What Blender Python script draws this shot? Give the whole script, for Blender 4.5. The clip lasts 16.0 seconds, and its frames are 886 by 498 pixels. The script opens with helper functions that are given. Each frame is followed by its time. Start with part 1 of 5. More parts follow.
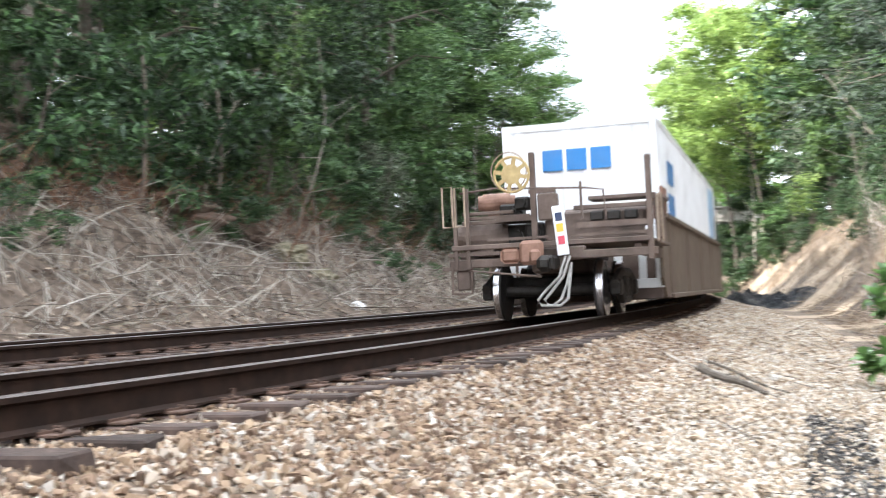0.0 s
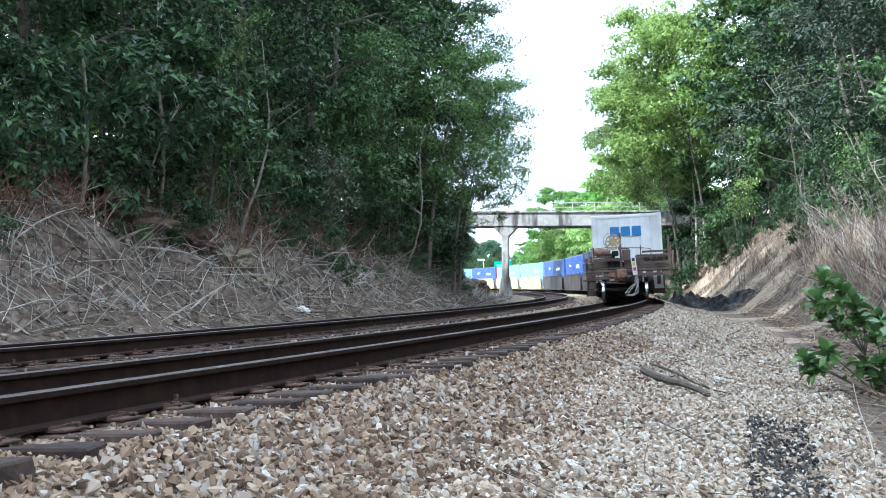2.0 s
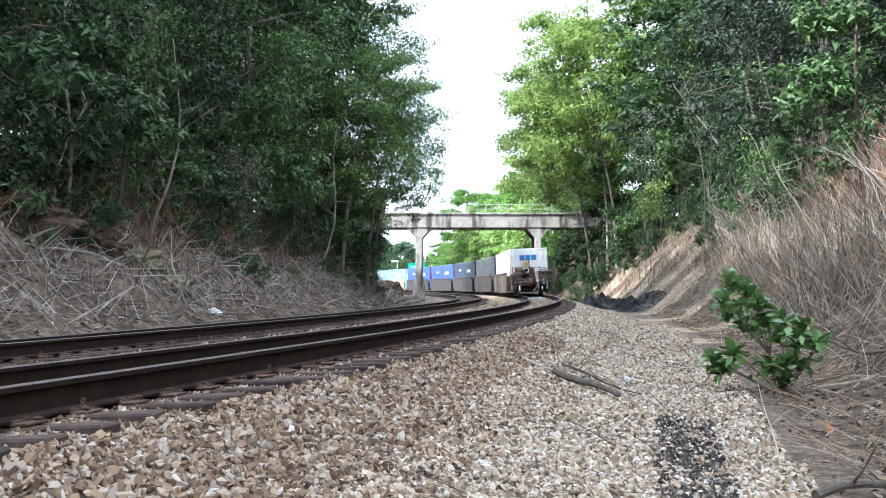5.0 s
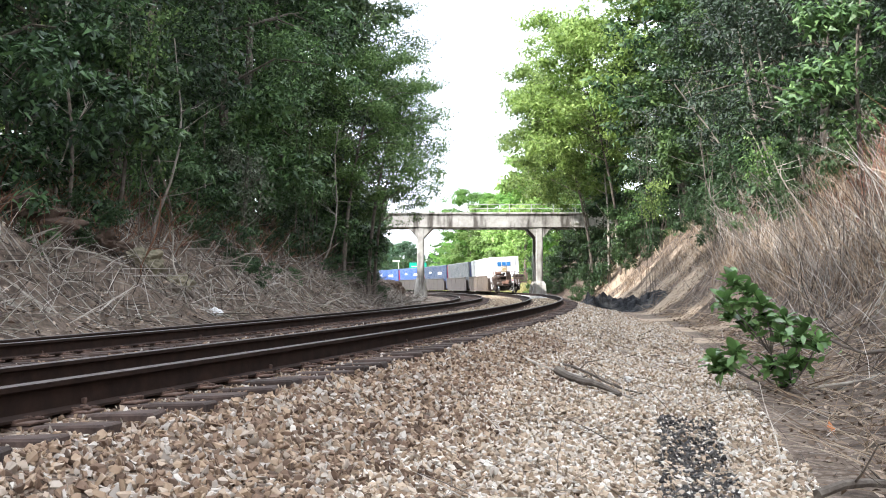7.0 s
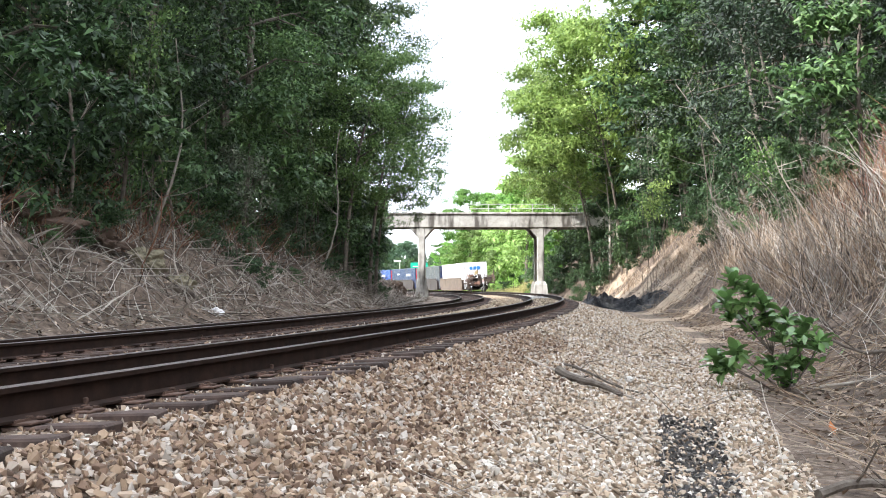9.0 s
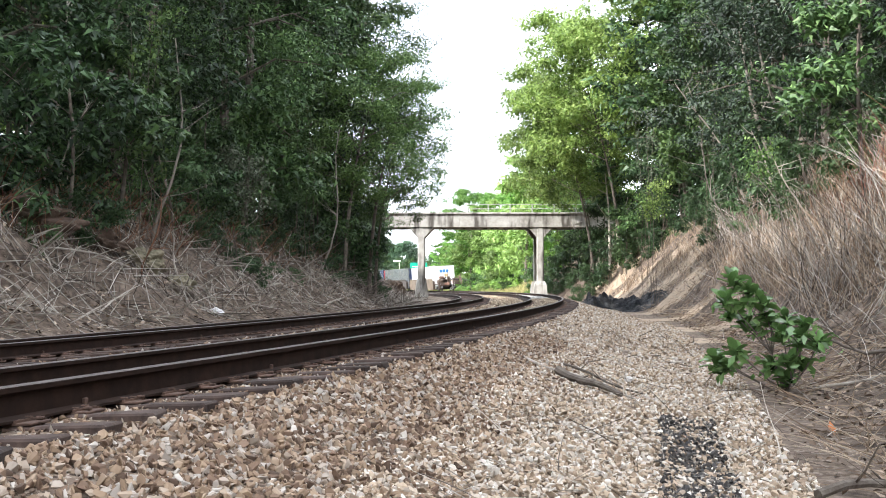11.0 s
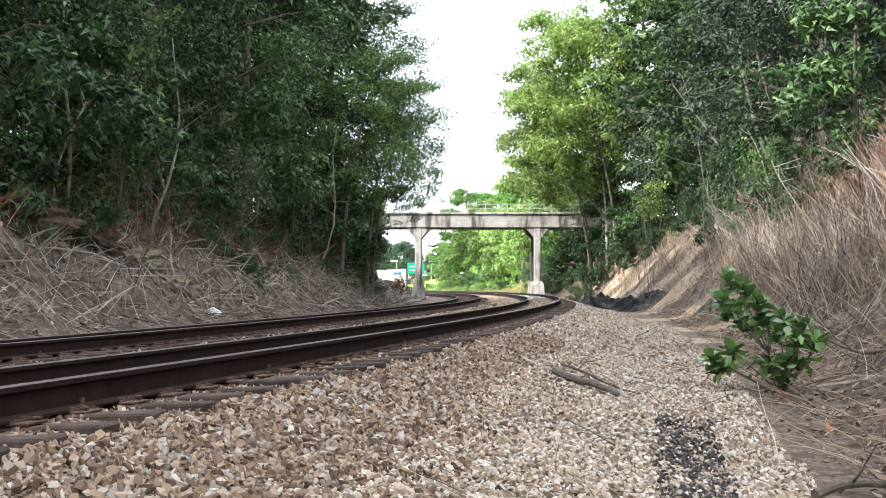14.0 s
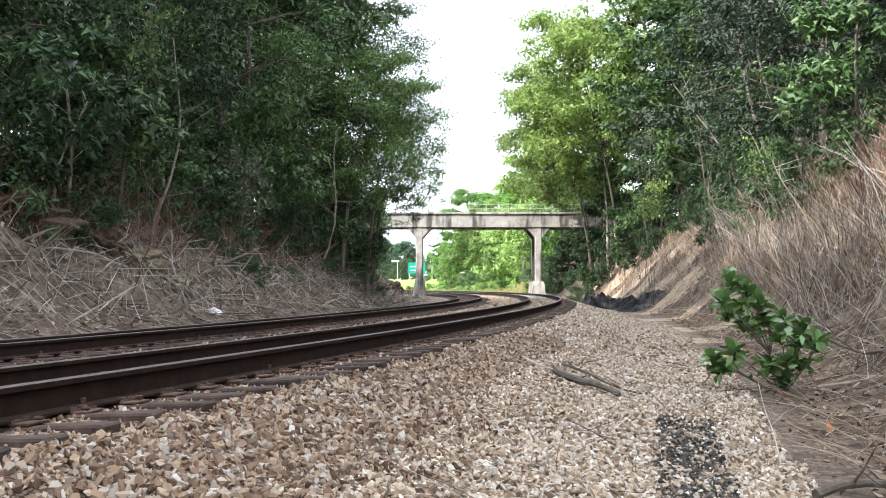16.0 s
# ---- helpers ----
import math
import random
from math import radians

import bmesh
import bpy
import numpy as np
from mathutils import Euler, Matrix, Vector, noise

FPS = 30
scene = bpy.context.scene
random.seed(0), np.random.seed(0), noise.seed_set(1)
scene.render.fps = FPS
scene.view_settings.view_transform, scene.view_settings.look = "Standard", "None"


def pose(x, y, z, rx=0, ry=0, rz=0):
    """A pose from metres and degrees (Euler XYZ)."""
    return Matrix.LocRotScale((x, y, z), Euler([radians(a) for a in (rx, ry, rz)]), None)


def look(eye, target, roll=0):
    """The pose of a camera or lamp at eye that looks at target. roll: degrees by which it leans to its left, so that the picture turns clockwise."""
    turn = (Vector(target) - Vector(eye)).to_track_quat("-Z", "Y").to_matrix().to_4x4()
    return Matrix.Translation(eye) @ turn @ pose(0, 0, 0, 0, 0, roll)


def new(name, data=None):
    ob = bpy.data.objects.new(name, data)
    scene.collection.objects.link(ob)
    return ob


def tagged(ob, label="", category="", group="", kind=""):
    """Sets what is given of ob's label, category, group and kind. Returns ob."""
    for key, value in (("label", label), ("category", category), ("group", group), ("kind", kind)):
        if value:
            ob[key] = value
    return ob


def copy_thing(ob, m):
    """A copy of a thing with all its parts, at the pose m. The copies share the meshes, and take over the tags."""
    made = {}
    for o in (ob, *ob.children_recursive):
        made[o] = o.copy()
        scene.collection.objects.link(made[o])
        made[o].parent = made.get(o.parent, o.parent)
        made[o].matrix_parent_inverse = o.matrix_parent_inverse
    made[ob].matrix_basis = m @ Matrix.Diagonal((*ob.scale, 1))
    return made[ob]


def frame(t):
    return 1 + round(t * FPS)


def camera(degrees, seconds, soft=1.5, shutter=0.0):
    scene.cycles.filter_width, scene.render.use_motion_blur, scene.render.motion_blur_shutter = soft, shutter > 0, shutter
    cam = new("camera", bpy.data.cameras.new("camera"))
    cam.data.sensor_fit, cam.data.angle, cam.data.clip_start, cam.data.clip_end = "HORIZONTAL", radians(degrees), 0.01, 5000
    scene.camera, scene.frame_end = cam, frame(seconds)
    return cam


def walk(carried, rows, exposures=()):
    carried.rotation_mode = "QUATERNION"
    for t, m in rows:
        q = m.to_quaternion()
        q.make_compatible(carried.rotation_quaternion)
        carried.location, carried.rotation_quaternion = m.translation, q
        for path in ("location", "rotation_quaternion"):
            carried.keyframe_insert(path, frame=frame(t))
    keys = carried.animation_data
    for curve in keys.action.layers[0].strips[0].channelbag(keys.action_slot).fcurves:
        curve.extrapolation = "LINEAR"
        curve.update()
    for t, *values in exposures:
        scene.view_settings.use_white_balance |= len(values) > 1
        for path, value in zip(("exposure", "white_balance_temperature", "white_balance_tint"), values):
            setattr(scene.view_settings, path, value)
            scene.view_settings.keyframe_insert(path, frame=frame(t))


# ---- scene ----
# ---------------------------------------------------------------- camera
CAM_Z = 0.694
cam = camera(42.0, 16.0, soft=1.0, shutter=0.5)
PAN = [  # seconds, yaw, pitch, roll
    (0.0, 6.945, 1.606, -0.25), (0.2, 4.6, 1.69, -0.1), (0.3, 3.7, 1.73, -0.05), (0.5, 2.007, 1.802, 0.04), (0.7, 0.58, 1.85, 0.03), (0.8, 0.2, 1.87, 0.03),
    (1.0, -0.325, 1.897, 0.02), (1.2, -0.12, 1.93, 0.02), (1.3, 0.15, 1.945, 0.03), (1.5, 1.472, 1.962, 0.03), (1.7, 3.1, 1.91, 0.01), (1.8, 3.8, 1.87, 0.0),
    (2.0, 4.231, 1.82, -0.02), (2.5, 2.265, 1.84, -0.045), (3.0, 0.309, 1.878, 0.0), (3.5, -0.16, 1.918, 0.0),
    (4.0, -0.122, 1.913, -0.01), (6.5, 0.0, 1.88, 0.0), (7.5, 0.04, 1.88, 0.0), (8.5, 0.077, 1.878, -0.005),
    (9.0, 0.077, 1.878, -0.005), (11.5, 0.047, 1.882, 0.0), (12.5, 0.002, 1.881, 0.0), (13.5, -0.074, 1.885, 0.01),
    (14.5, -0.079, 1.882, 0.0), (15.5, -0.039, 1.881, 0.0), (16.0, -0.036, 1.881, 0.0)]
EXPOSURES = [(0.0, 1.9, 6100, 10), (0.5, 1.54, 5850, 9), (1.0, 1.24, 5550, 7), (2.0, 1.1, 5250, 5), (3.0, 1.08, 5200, 5), (4.0, 1.08, 5300, 6), (6.5, 1.2, 6000, 12),
             (9.0, 1.22, 6050, 12), (11.5, 1.14, 6100, 12), (16.0, 1.06, 6100, 12)]
walk(cam, [(t, pose(0, 0, CAM_Z, 90 + p, r, y)) for t, y, p, r in PAN], EXPOSURES)

# ---------------------------------------------------------------- light
SUN_TO = Vector((-0.72, -0.46, 0.62)).normalized()   # towards the sun
sun = new("sun", bpy.data.lights.new("sun", "SUN"))
sun.data.energy, sun.data.angle, sun.data.color = 4.4, radians(0.5), (1.0, 0.95, 0.86)
sun.matrix_world = look(SUN_TO * 100, (0, 0, 0))

world = bpy.data.worlds.new("world")
scene.world = world
world.use_nodes = True
wn, wl = world.node_tree.nodes, world.node_tree.links
sky = wn.new("ShaderNodeTexSky")
sky.sky_type, sky.sun_disc = "NISHITA", False
sky.sun_elevation = math.asin(SUN_TO.z)
sky.sun_rotation = math.atan2(SUN_TO.x, SUN_TO.y)
sky.air_density, sky.dust_density = 1.0, 2.5
# bright broken cloud over the blue
cloud = wn.new("ShaderNodeTexNoise")
cloud.inputs["Scale"].default_value, cloud.inputs["Detail"].default_value = 2.2, 6
ramp = wn.new("ShaderNodeValToRGB")
ramp.color_ramp.elements[0].position, ramp.color_ramp.elements[1].position = 0.30, 0.44
wmix = wn.new("ShaderNodeMixRGB")
wmix.inputs[2].default_value = (14, 14.5, 15, 1)
coord = wn.new("ShaderNodeTexCoord")
wl.new(coord.outputs["Generated"], cloud.inputs["Vector"])
wl.new(cloud.outputs["Fac"], ramp.inputs["Fac"])
wl.new(ramp.outputs["Color"], wmix.inputs[0])
wl.new(sky.outputs["Color"], wmix.inputs[1])
wl.new(wmix.outputs["Color"], wn["Background"].inputs["Color"])
wn["Background"].inputs["Strength"].default_value = 0.12

# ---------------------------------------------------------------- materials
def material(name, stops, scale=6.0, rough=0.85, bump=0.3, bump_scale=40.0, metal=0.0, vary=0.0, island=0.0,
             spots=None, coords="Object", bump_dist=0.01, detail=8, leaf=0.0, spec=0.3):
    """Noise-graded surface: stops are (position, colour); spots adds a second, coarser stain (colour, amount, scale)."""
    m = bpy.data.materials.new(name)
    m.use_nodes = True
    n, l = m.node_tree.nodes, m.node_tree.links
    b = n["Principled BSDF"]
    b.inputs["Roughness"].default_value, b.inputs["Metallic"].default_value = rough, metal
    b.inputs["Specular IOR Level"].default_value = spec
    co = n.new("ShaderNodeTexCoord")
    src = co.outputs[coords]
    tex = n.new("ShaderNodeTexNoise")
    tex.inputs["Scale"].default_value, tex.inputs["Detail"].default_value = scale, detail
    tex.inputs["Roughness"].default_value = 0.65
    l.new(src, tex.inputs["Vector"])
    rp = n.new("ShaderNodeValToRGB")
    while len(rp.color_ramp.elements) < len(stops):
        rp.color_ramp.elements.new(0.5)
    for e, (p, c) in zip(rp.color_ramp.elements, stops):
        e.position, e.color = p, (*c, 1)
    fac = tex.outputs["Fac"]
    if island:
        geo = n.new("ShaderNodeNewGeometry")
        mx = n.new("ShaderNodeMix")
        mx.inputs[0].default_value = island
        l.new(fac, mx.inputs[2])
        l.new(geo.outputs["Random Per Island"], mx.inputs[3])
        fac = mx.outputs[0]
    l.new(fac, rp.inputs["Fac"])
    col = rp.outputs["Color"]
    if spots:
        t2 = n.new("ShaderNodeTexNoise")
        t2.inputs["Scale"].default_value, t2.inputs["Detail"].default_value = spots[2], 5
        if len(spots) > 3:
            mpn = n.new("ShaderNodeMapping")
            mpn.inputs["Scale"].default_value = (1, 1, spots[3])
            l.new(src, mpn.inputs["Vector"])
            l.new(mpn.outputs[0], t2.inputs["Vector"])
        else:
            l.new(src, t2.inputs["Vector"])
        r2 = n.new("ShaderNodeValToRGB")
        r2.color_ramp.elements[0].position, r2.color_ramp.elements[1].position = 0.48, 0.66
        r2.color_ramp.elements[1].color = (spots[1],) * 3 + (1,)
        l.new(t2.outputs["Fac"], r2.inputs["Fac"])
        mc = n.new("ShaderNodeMixRGB")
        mc.inputs[2].default_value = (*spots[0], 1)
        l.new(r2.outputs["Color"], mc.inputs[0])
        l.new(col, mc.inputs[1])
        col = mc.outputs["Color"]
    if vary:
        oi = n.new("ShaderNodeObjectInfo")
        hs = n.new("ShaderNodeHueSaturation")
        mp = n.new("ShaderNodeMapRange")
        mp.inputs[3].default_value, mp.inputs[4].default_value = 1 - vary, 1 + vary
        l.new(oi.outputs["Random"], mp.inputs[0])
        l.new(mp.outputs[0], hs.inputs["Value"])
        l.new(col, hs.inputs["Color"])
        col = hs.outputs["Color"]
    l.new(col, b.inputs["Base Color"])
    if bump:
        t3 = n.new("ShaderNodeTexNoise")
        t3.inputs["Scale"].default_value, t3.inputs["Detail"].default_value = bump_scale, 6
        l.new(src, t3.inputs["Vector"])
        bp = n.new("ShaderNodeBump")
        bp.inputs["Strength"].default_value, bp.inputs["Distance"].default_value = bump, bump_dist
        l.new(t3.outputs["Fac"], bp.inputs["Height"])
        l.new(bp.outputs["Normal"], b.inputs["Normal"])
    if leaf:
        tr = n.new("ShaderNodeBsdfTranslucent")
        sh = n.new("ShaderNodeMixShader")
        sh.inputs[0].default_value = leaf
        l.new(col, tr.inputs["Color"])
        l.new(b.outputs[0], sh.inputs[1])
        l.new(tr.outputs[0], sh.inputs[2])
        l.new(sh.outputs[0], n["Material Output"].inputs["Surface"])
    return m


def foliage(name, dark, mid, light, leaf=0.35, rough=0.5):
    return material(name, [(0.15, dark), (0.5, mid), (0.9, light)], scale=0.5, rough=rough, bump=0, island=0.55, vary=0.5, leaf=leaf, spec=0.35)


M_BALLAST = material("ballast_stone", [(0.08, (.085, .063, .043)), (0.3, (.32, .238, .165)), (0.5, (.46, .363, .262)), (0.7, (.47, .42, .355)), (0.97, (.77, .73, .66))],
                     scale=9, rough=0.9, bump=0.4, bump_scale=60, island=0.75, bump_dist=.004)
M_BROWNSTONE = material("dusty_brown_ballast", [(0.08, (.05, .034, .025)), (0.35, (.19, .125, .085)), (0.6, (.33, .24, .16)), (0.8, (.37, .33, .285)), (0.97, (.64, .59, .52))], scale=9, rough=.92, bump=.4, bump_scale=60, island=.72, bump_dist=.004)
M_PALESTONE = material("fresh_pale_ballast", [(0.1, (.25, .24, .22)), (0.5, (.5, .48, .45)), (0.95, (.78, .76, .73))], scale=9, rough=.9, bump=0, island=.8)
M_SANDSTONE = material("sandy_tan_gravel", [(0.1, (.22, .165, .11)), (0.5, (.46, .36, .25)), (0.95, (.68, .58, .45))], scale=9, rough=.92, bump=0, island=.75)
M_LITTER = material("dead_leaf_litter", [(0.1, (.05, .034, .024)), (0.5, (.19, .135, .095)), (0.95, (.42, .34, .26))], scale=2, rough=.95, bump=0, island=.9)
M_STEEL = material("rusty_rail_steel", [(0.3, (.01, .006, .0045)), (0.7, (.03, .016, .011))], scale=5, rough=0.9, bump=.25, bump_scale=50, metal=0.0, spec=.15, bump_dist=.003)
M_RAILTOP = material("worn_rail_head", [(0.3, (.06, .048, .042)), (0.7, (.13, .11, .1))], scale=8, rough=.55, metal=.5, bump=.05)
M_TIE = material("creosoted_tie_wood", [(0.25, (.018, .013, .011)), (0.55, (.062, .042, .034)), (0.85, (.145, .1, .08))], scale=7, rough=.9, bump=.6, bump_scale=28, vary=.35, bump_dist=.012)
M_PLATE = material("rusty_tie_plate", [(0.3, (.045, .028, .021)), (0.7, (.135, .082, .06))], scale=14, rough=.85, bump=.3, metal=.15, vary=.2)
M_CONCRETE = material("weathered_concrete", [(0.25, (.17, .155, .135)), (0.5, (.36, .34, .305)), (0.8, (.52, .5, .46))], scale=1.1, rough=.9, bump=.3, bump_scale=12,
                      spots=((.06, .05, .042), .9, 1.5, .22), bump_dist=.02)
M_BARK = material("bark", [(0.3, (.06, .048, .038)), (0.7, (.2, .17, .14))], scale=5, rough=.95, bump=.7, bump_scale=16, vary=.3, bump_dist=.03)
M_PALEBARK = material("pale_bare_wood", [(0.3, (.25, .21, .17)), (0.7, (.48, .44, .38))], scale=4, rough=.9, bump=.4, bump_scale=20, vary=.2)
M_GREYTRUNK = material("grey_bare_wood", [(0.3, (.1, .085, .07)), (0.7, (.3, .27, .23))], scale=4, rough=.9, bump=.4, bump_scale=20, vary=.25)
# M_LEAF: green darkened so the woods' shade sits in the colour
M_LEAF = foliage("shade_darkened_green_leaves", (.006, .015, .006), (.027, .056, .02), (.085, .155, .052), .22)
M_LEAF2 = foliage("mid_green_leaves", (.012, .028, .01), (.05, .098, .03), (.145, .23, .075), .22)
# M_LEAF3 and M_LEAF4: greens lightened to stand in for sun past the bridge
M_LEAF3 = foliage("sun_brightened_leaves", (.09, .15, .035), (.19, .29, .075), (.33, .44, .15), .4)
M_LEAF4 = foliage("sun_brightened_mid_leaves", (.06, .13, .028), (.13, .26, .05), (.24, .4, .1), .4)
# M_LEAF5 and M_LEAF6: sunlight on the canopy painted into lighter greens
M_LEAF5 = foliage("sun_lightened_canopy_leaves", (.022, .05, .014), (.085, .15, .04), (.2, .29, .085), .3)
M_LEAF6 = foliage("sun_lightened_yellow_green_leaves", (.05, .085, .02), (.15, .22, .05), (.3, .38, .12), .35)
# distance haze mixed into the leaf colour: bluer, with lifted darks
M_HAZY = foliage("haze_tinted_leaves", (.025, .05, .03), (.06, .11, .06), (.12, .19, .1), .25)
M_PALEVINE = foliage("pale_grey_green_leaves", (.06, .075, .045), (.15, .18, .11), (.3, .34, .23), .3)
M_DARKSTONE = material("wet_dark_gravel", [(0.2, (.02, .018, .017)), (0.7, (.06, .052, .046)), (0.97, (.2, .18, .16))], scale=9, rough=.6, bump=.3, island=.7)
M_GRASS = material("dry_verge_grass", [(0.1, (.16, .17, .05)), (0.5, (.33, .3, .12)), (0.95, (.5, .44, .22))], scale=1, rough=.9, bump=0, island=.8)
# dark evergreen green, taken darker still to put the right wood's shade into colour
M_DEEP = foliage("shade_darkened_evergreen_leaves", (.004, .009, .005), (.014, .027, .012), (.043, .07, .031), .12)
M_IVY = foliage("vine_leaves", (.03, .06, .022), (.06, .11, .04), (.12, .18, .08))
M_DRY = material("dry_brush", [(0.1, (.1, .065, .042)), (0.5, (.28, .205, .14)), (0.95, (.52, .43, .33))], scale=2, rough=.95, bump=0, island=.8)
M_GREYTWIG = material("grey_dead_twigs", [(0.1, (.035, .027, .021)), (0.5, (.16, .133, .11)), (0.97, (.6, .56, .5))], scale=2, rough=.95, bump=0, island=.85)
M_REDCANE = material("red_bramble_canes", [(0.1, (.06, .02, .016)), (0.5, (.2, .075, .05)), (0.95, (.36, .17, .12))], scale=2, rough=.9, bump=0, island=.8)
M_RUSSET = material("russet_brush", [(0.1, (.06, .028, .019)), (0.5, (.16, .08, .048)), (0.95, (.3, .18, .11))], scale=2, rough=.95, bump=0, island=.8)


# ---------------------------------------------------------------- the curve of the line
R0 = 355.5                                   # radius through the camera, concentric with the tracks
CTR = Vector((R0 * math.sin(radians(-76.0)), R0 * math.cos(radians(-76.0))))
PHI0 = math.atan2(-CTR.y, -CTR.x)
N_C, N_B, N_A, N_E = -3.58, -5.085, -7.865, -9.37      # offsets of the four rails
Z_C, Z_B, Z_A, Z_E = 0.185, 0.108, 0.051, -0.026       # heights of their heads


def at(s, n, z=0.0):
    """World place s metres along the line and n metres outside the camera's circle."""
    a = PHI0 + s / R0
    return Vector((CTR.x + (R0 + n) * math.cos(a), CTR.y + (R0 + n) * math.sin(a), z))


def turn(s):
    return math.degrees(PHI0 + s / R0)        # local x points outwards, local y along the line


def sn(x, y):
    dx, dy = x - CTR.x, y - CTR.y
    a = math.atan2(dy, dx) - PHI0
    return a * R0, math.hypot(dx, dy) - R0


LEFT = [(-400, 5), (-60, 6.5), (-26, 6.2), (-18.4, 4.3), (-15.4, 2.25), (-13.5, .85), (-12.2, -.1), (-11.4, -.38), (-10.2, -.3), (-9.85, -.27), (-8.6, -.23), (-7.3, -.185),
        (-6.4, -.22), (-5.62, -.155), (-4.3, -.08), (-3.4, -.03), (-2.96, -.045)]
RIGHT = [(-2.96, -.045), (-2.5, -.17), (-1.2, -.52), (-.2, -.66), (.6, -.65), (1.2, -.5), (2.0, .1), (6.2, 4.6), (8.5, 6.7), (14, 8.0), (60, 8.4), (500, 6)]
PROF_N, PROF_Z = zip(*(LEFT + RIGHT[1:]))


def smooth(a, b, v):
    v = min(1, max(0, (v - a) / (b - a)))
    return v * v * (3 - 2 * v)


def ground_z(x, y):
    s, n = sn(x, y)
    if n > .6:         # the right bank stands back beside the camera
        n = max(.6, n - .9 * (1 - smooth(30, 58, s)) - 1.3 * smooth(74, 96, s))
    if n < -10.6:      # the left bank draws back towards the bridge
        n = min(-10.6, n + 1.7 * smooth(42, 76, s))
    z = float(np.interp(n, PROF_N, PROF_Z))
    if n < -11.3:      # the left bank runs out past the bridge
        z = -.38 + (z + .38) * (1 - smooth(96, 126, s))
    if n > .6:
        z = -.62 + (z + .62) * (1 - .97 * smooth(126, 160, s))
    rough = smooth(-11.5, -13.5, n) if n < 0 else smooth(.5, 2.2, n)
    if y > 150 and abs(n + 6.5) > 11:      # grassy rise towards the highway
        z += 2.6 * smooth(165, 260, y) * smooth(11, 26, abs(n + 6.5))
    p = Vector((x, y, 0))
    z += rough * ((.62 if n < 0 else .36) * noise.noise(p * .55) + (.3 if n < 0 else .16) * noise.noise(p * 1.5) + .08 * noise.noise(p * 4)) + .025 * noise.noise(p * 1.3) * (0.2 if -10.5 < n < -3 else 1)
    return z


def part(name, bm, mat, parent=None, label=""):
    me = bpy.data.meshes.new(name)
    bm.to_mesh(me)
    bm.free()
    me.materials.append(mat)
    ob = new(name, me)
    ob.parent = parent
    if label:
        ob["label"] = label
    return ob


def raw(name, verts, faces, mat, parent=None, smooth_faces=False):
    me = bpy.data.meshes.new(name)
    me.from_pydata(verts, [], faces)
    me.materials.append(mat)
    if smooth_faces:
        me.polygons.foreach_set("use_smooth", [True] * len(me.polygons))
    ob = new(name, me)
    ob.parent = parent
    return ob


def box(bm, cx, cy, cz, sx, sy, sz, bevel=0.0, m=None):
    mm = Matrix.Translation((cx, cy, cz)) @ Matrix.Diagonal((sx, sy, sz, 1))
    g = bmesh.ops.create_cube(bm, size=1, matrix=(m @ mm) if m else mm)
    if bevel:
        es = list({e for v in g["verts"] for e in v.link_edges})
        bmesh.ops.bevel(bm, geom=es, offset=bevel, segments=1, affect="EDGES")
    return bm


def tube(bm, pts, r0, r1=None, sides=6):
    """A tapered tube through pts."""
    r1 = r0 if r1 is None else r1
    rings = []
    pts = [Vector(p) for p in pts]
    for i, p in enumerate(pts):
        d = (pts[min(i + 1, len(pts) - 1)] - pts[max(i - 1, 0)]).normalized()
        a = d.orthogonal().normalized()
        if abs(d.z) < .95:
            a = d.cross(Vector((0, 0, 1))).normalized()
        b = d.cross(a)
        r = r0 + (r1 - r0) * i / (len(pts) - 1)
        rings.append([bm.verts.new(p + (a * math.cos(2 * math.pi * k / sides) + b * math.sin(2 * math.pi * k / sides)) * r) for k in range(sides)])
    for u, v in zip(rings, rings[1:]):
        for k in range(sides):
            bm.faces.new((u[k], u[(k + 1) % sides], v[(k + 1) % sides], v[k]))
    bm.faces.new(rings[0][::-1])
    bm.faces.new(rings[-1])
    return bm


def drum(bm, c, axis, r, length, sides=20, r2=None):
    c, axis = Vector(c), Vector(axis).normalized()
    return tube(bm, [c - axis * length / 2, c + axis * length / 2], r, r2, sides)


# ---------------------------------------------------------------- ground
SAND, WET = (.4, .315, .23), (.035, .03, .028)
PATCHES = [((2.9, 17), 1.1, SAND), ((4.4, 22.5), 1.4, SAND), ((6.0, 29), 1.7, SAND), ((7.6, 37), 2.0, SAND), ((9.2, 47), 2.2, SAND), ((11.6, 57), 2.4, SAND), ((13.2, 66), 2.6, SAND), ((13.0, 75), 2.6, SAND), ((13.6, 83), 2.4, SAND), ((13.6, 97), 3.0, SAND), ((12.6, 90), 2.2, SAND), ((15.2, 104), 2.5, SAND), ((2.35, 11.1), .4, WET), ((2.15, 10.2), .45, WET), ((1.98, 9.2), .42, WET), ((1.8, 8.3), .42, WET), ((1.65, 7.4), .4, WET)]


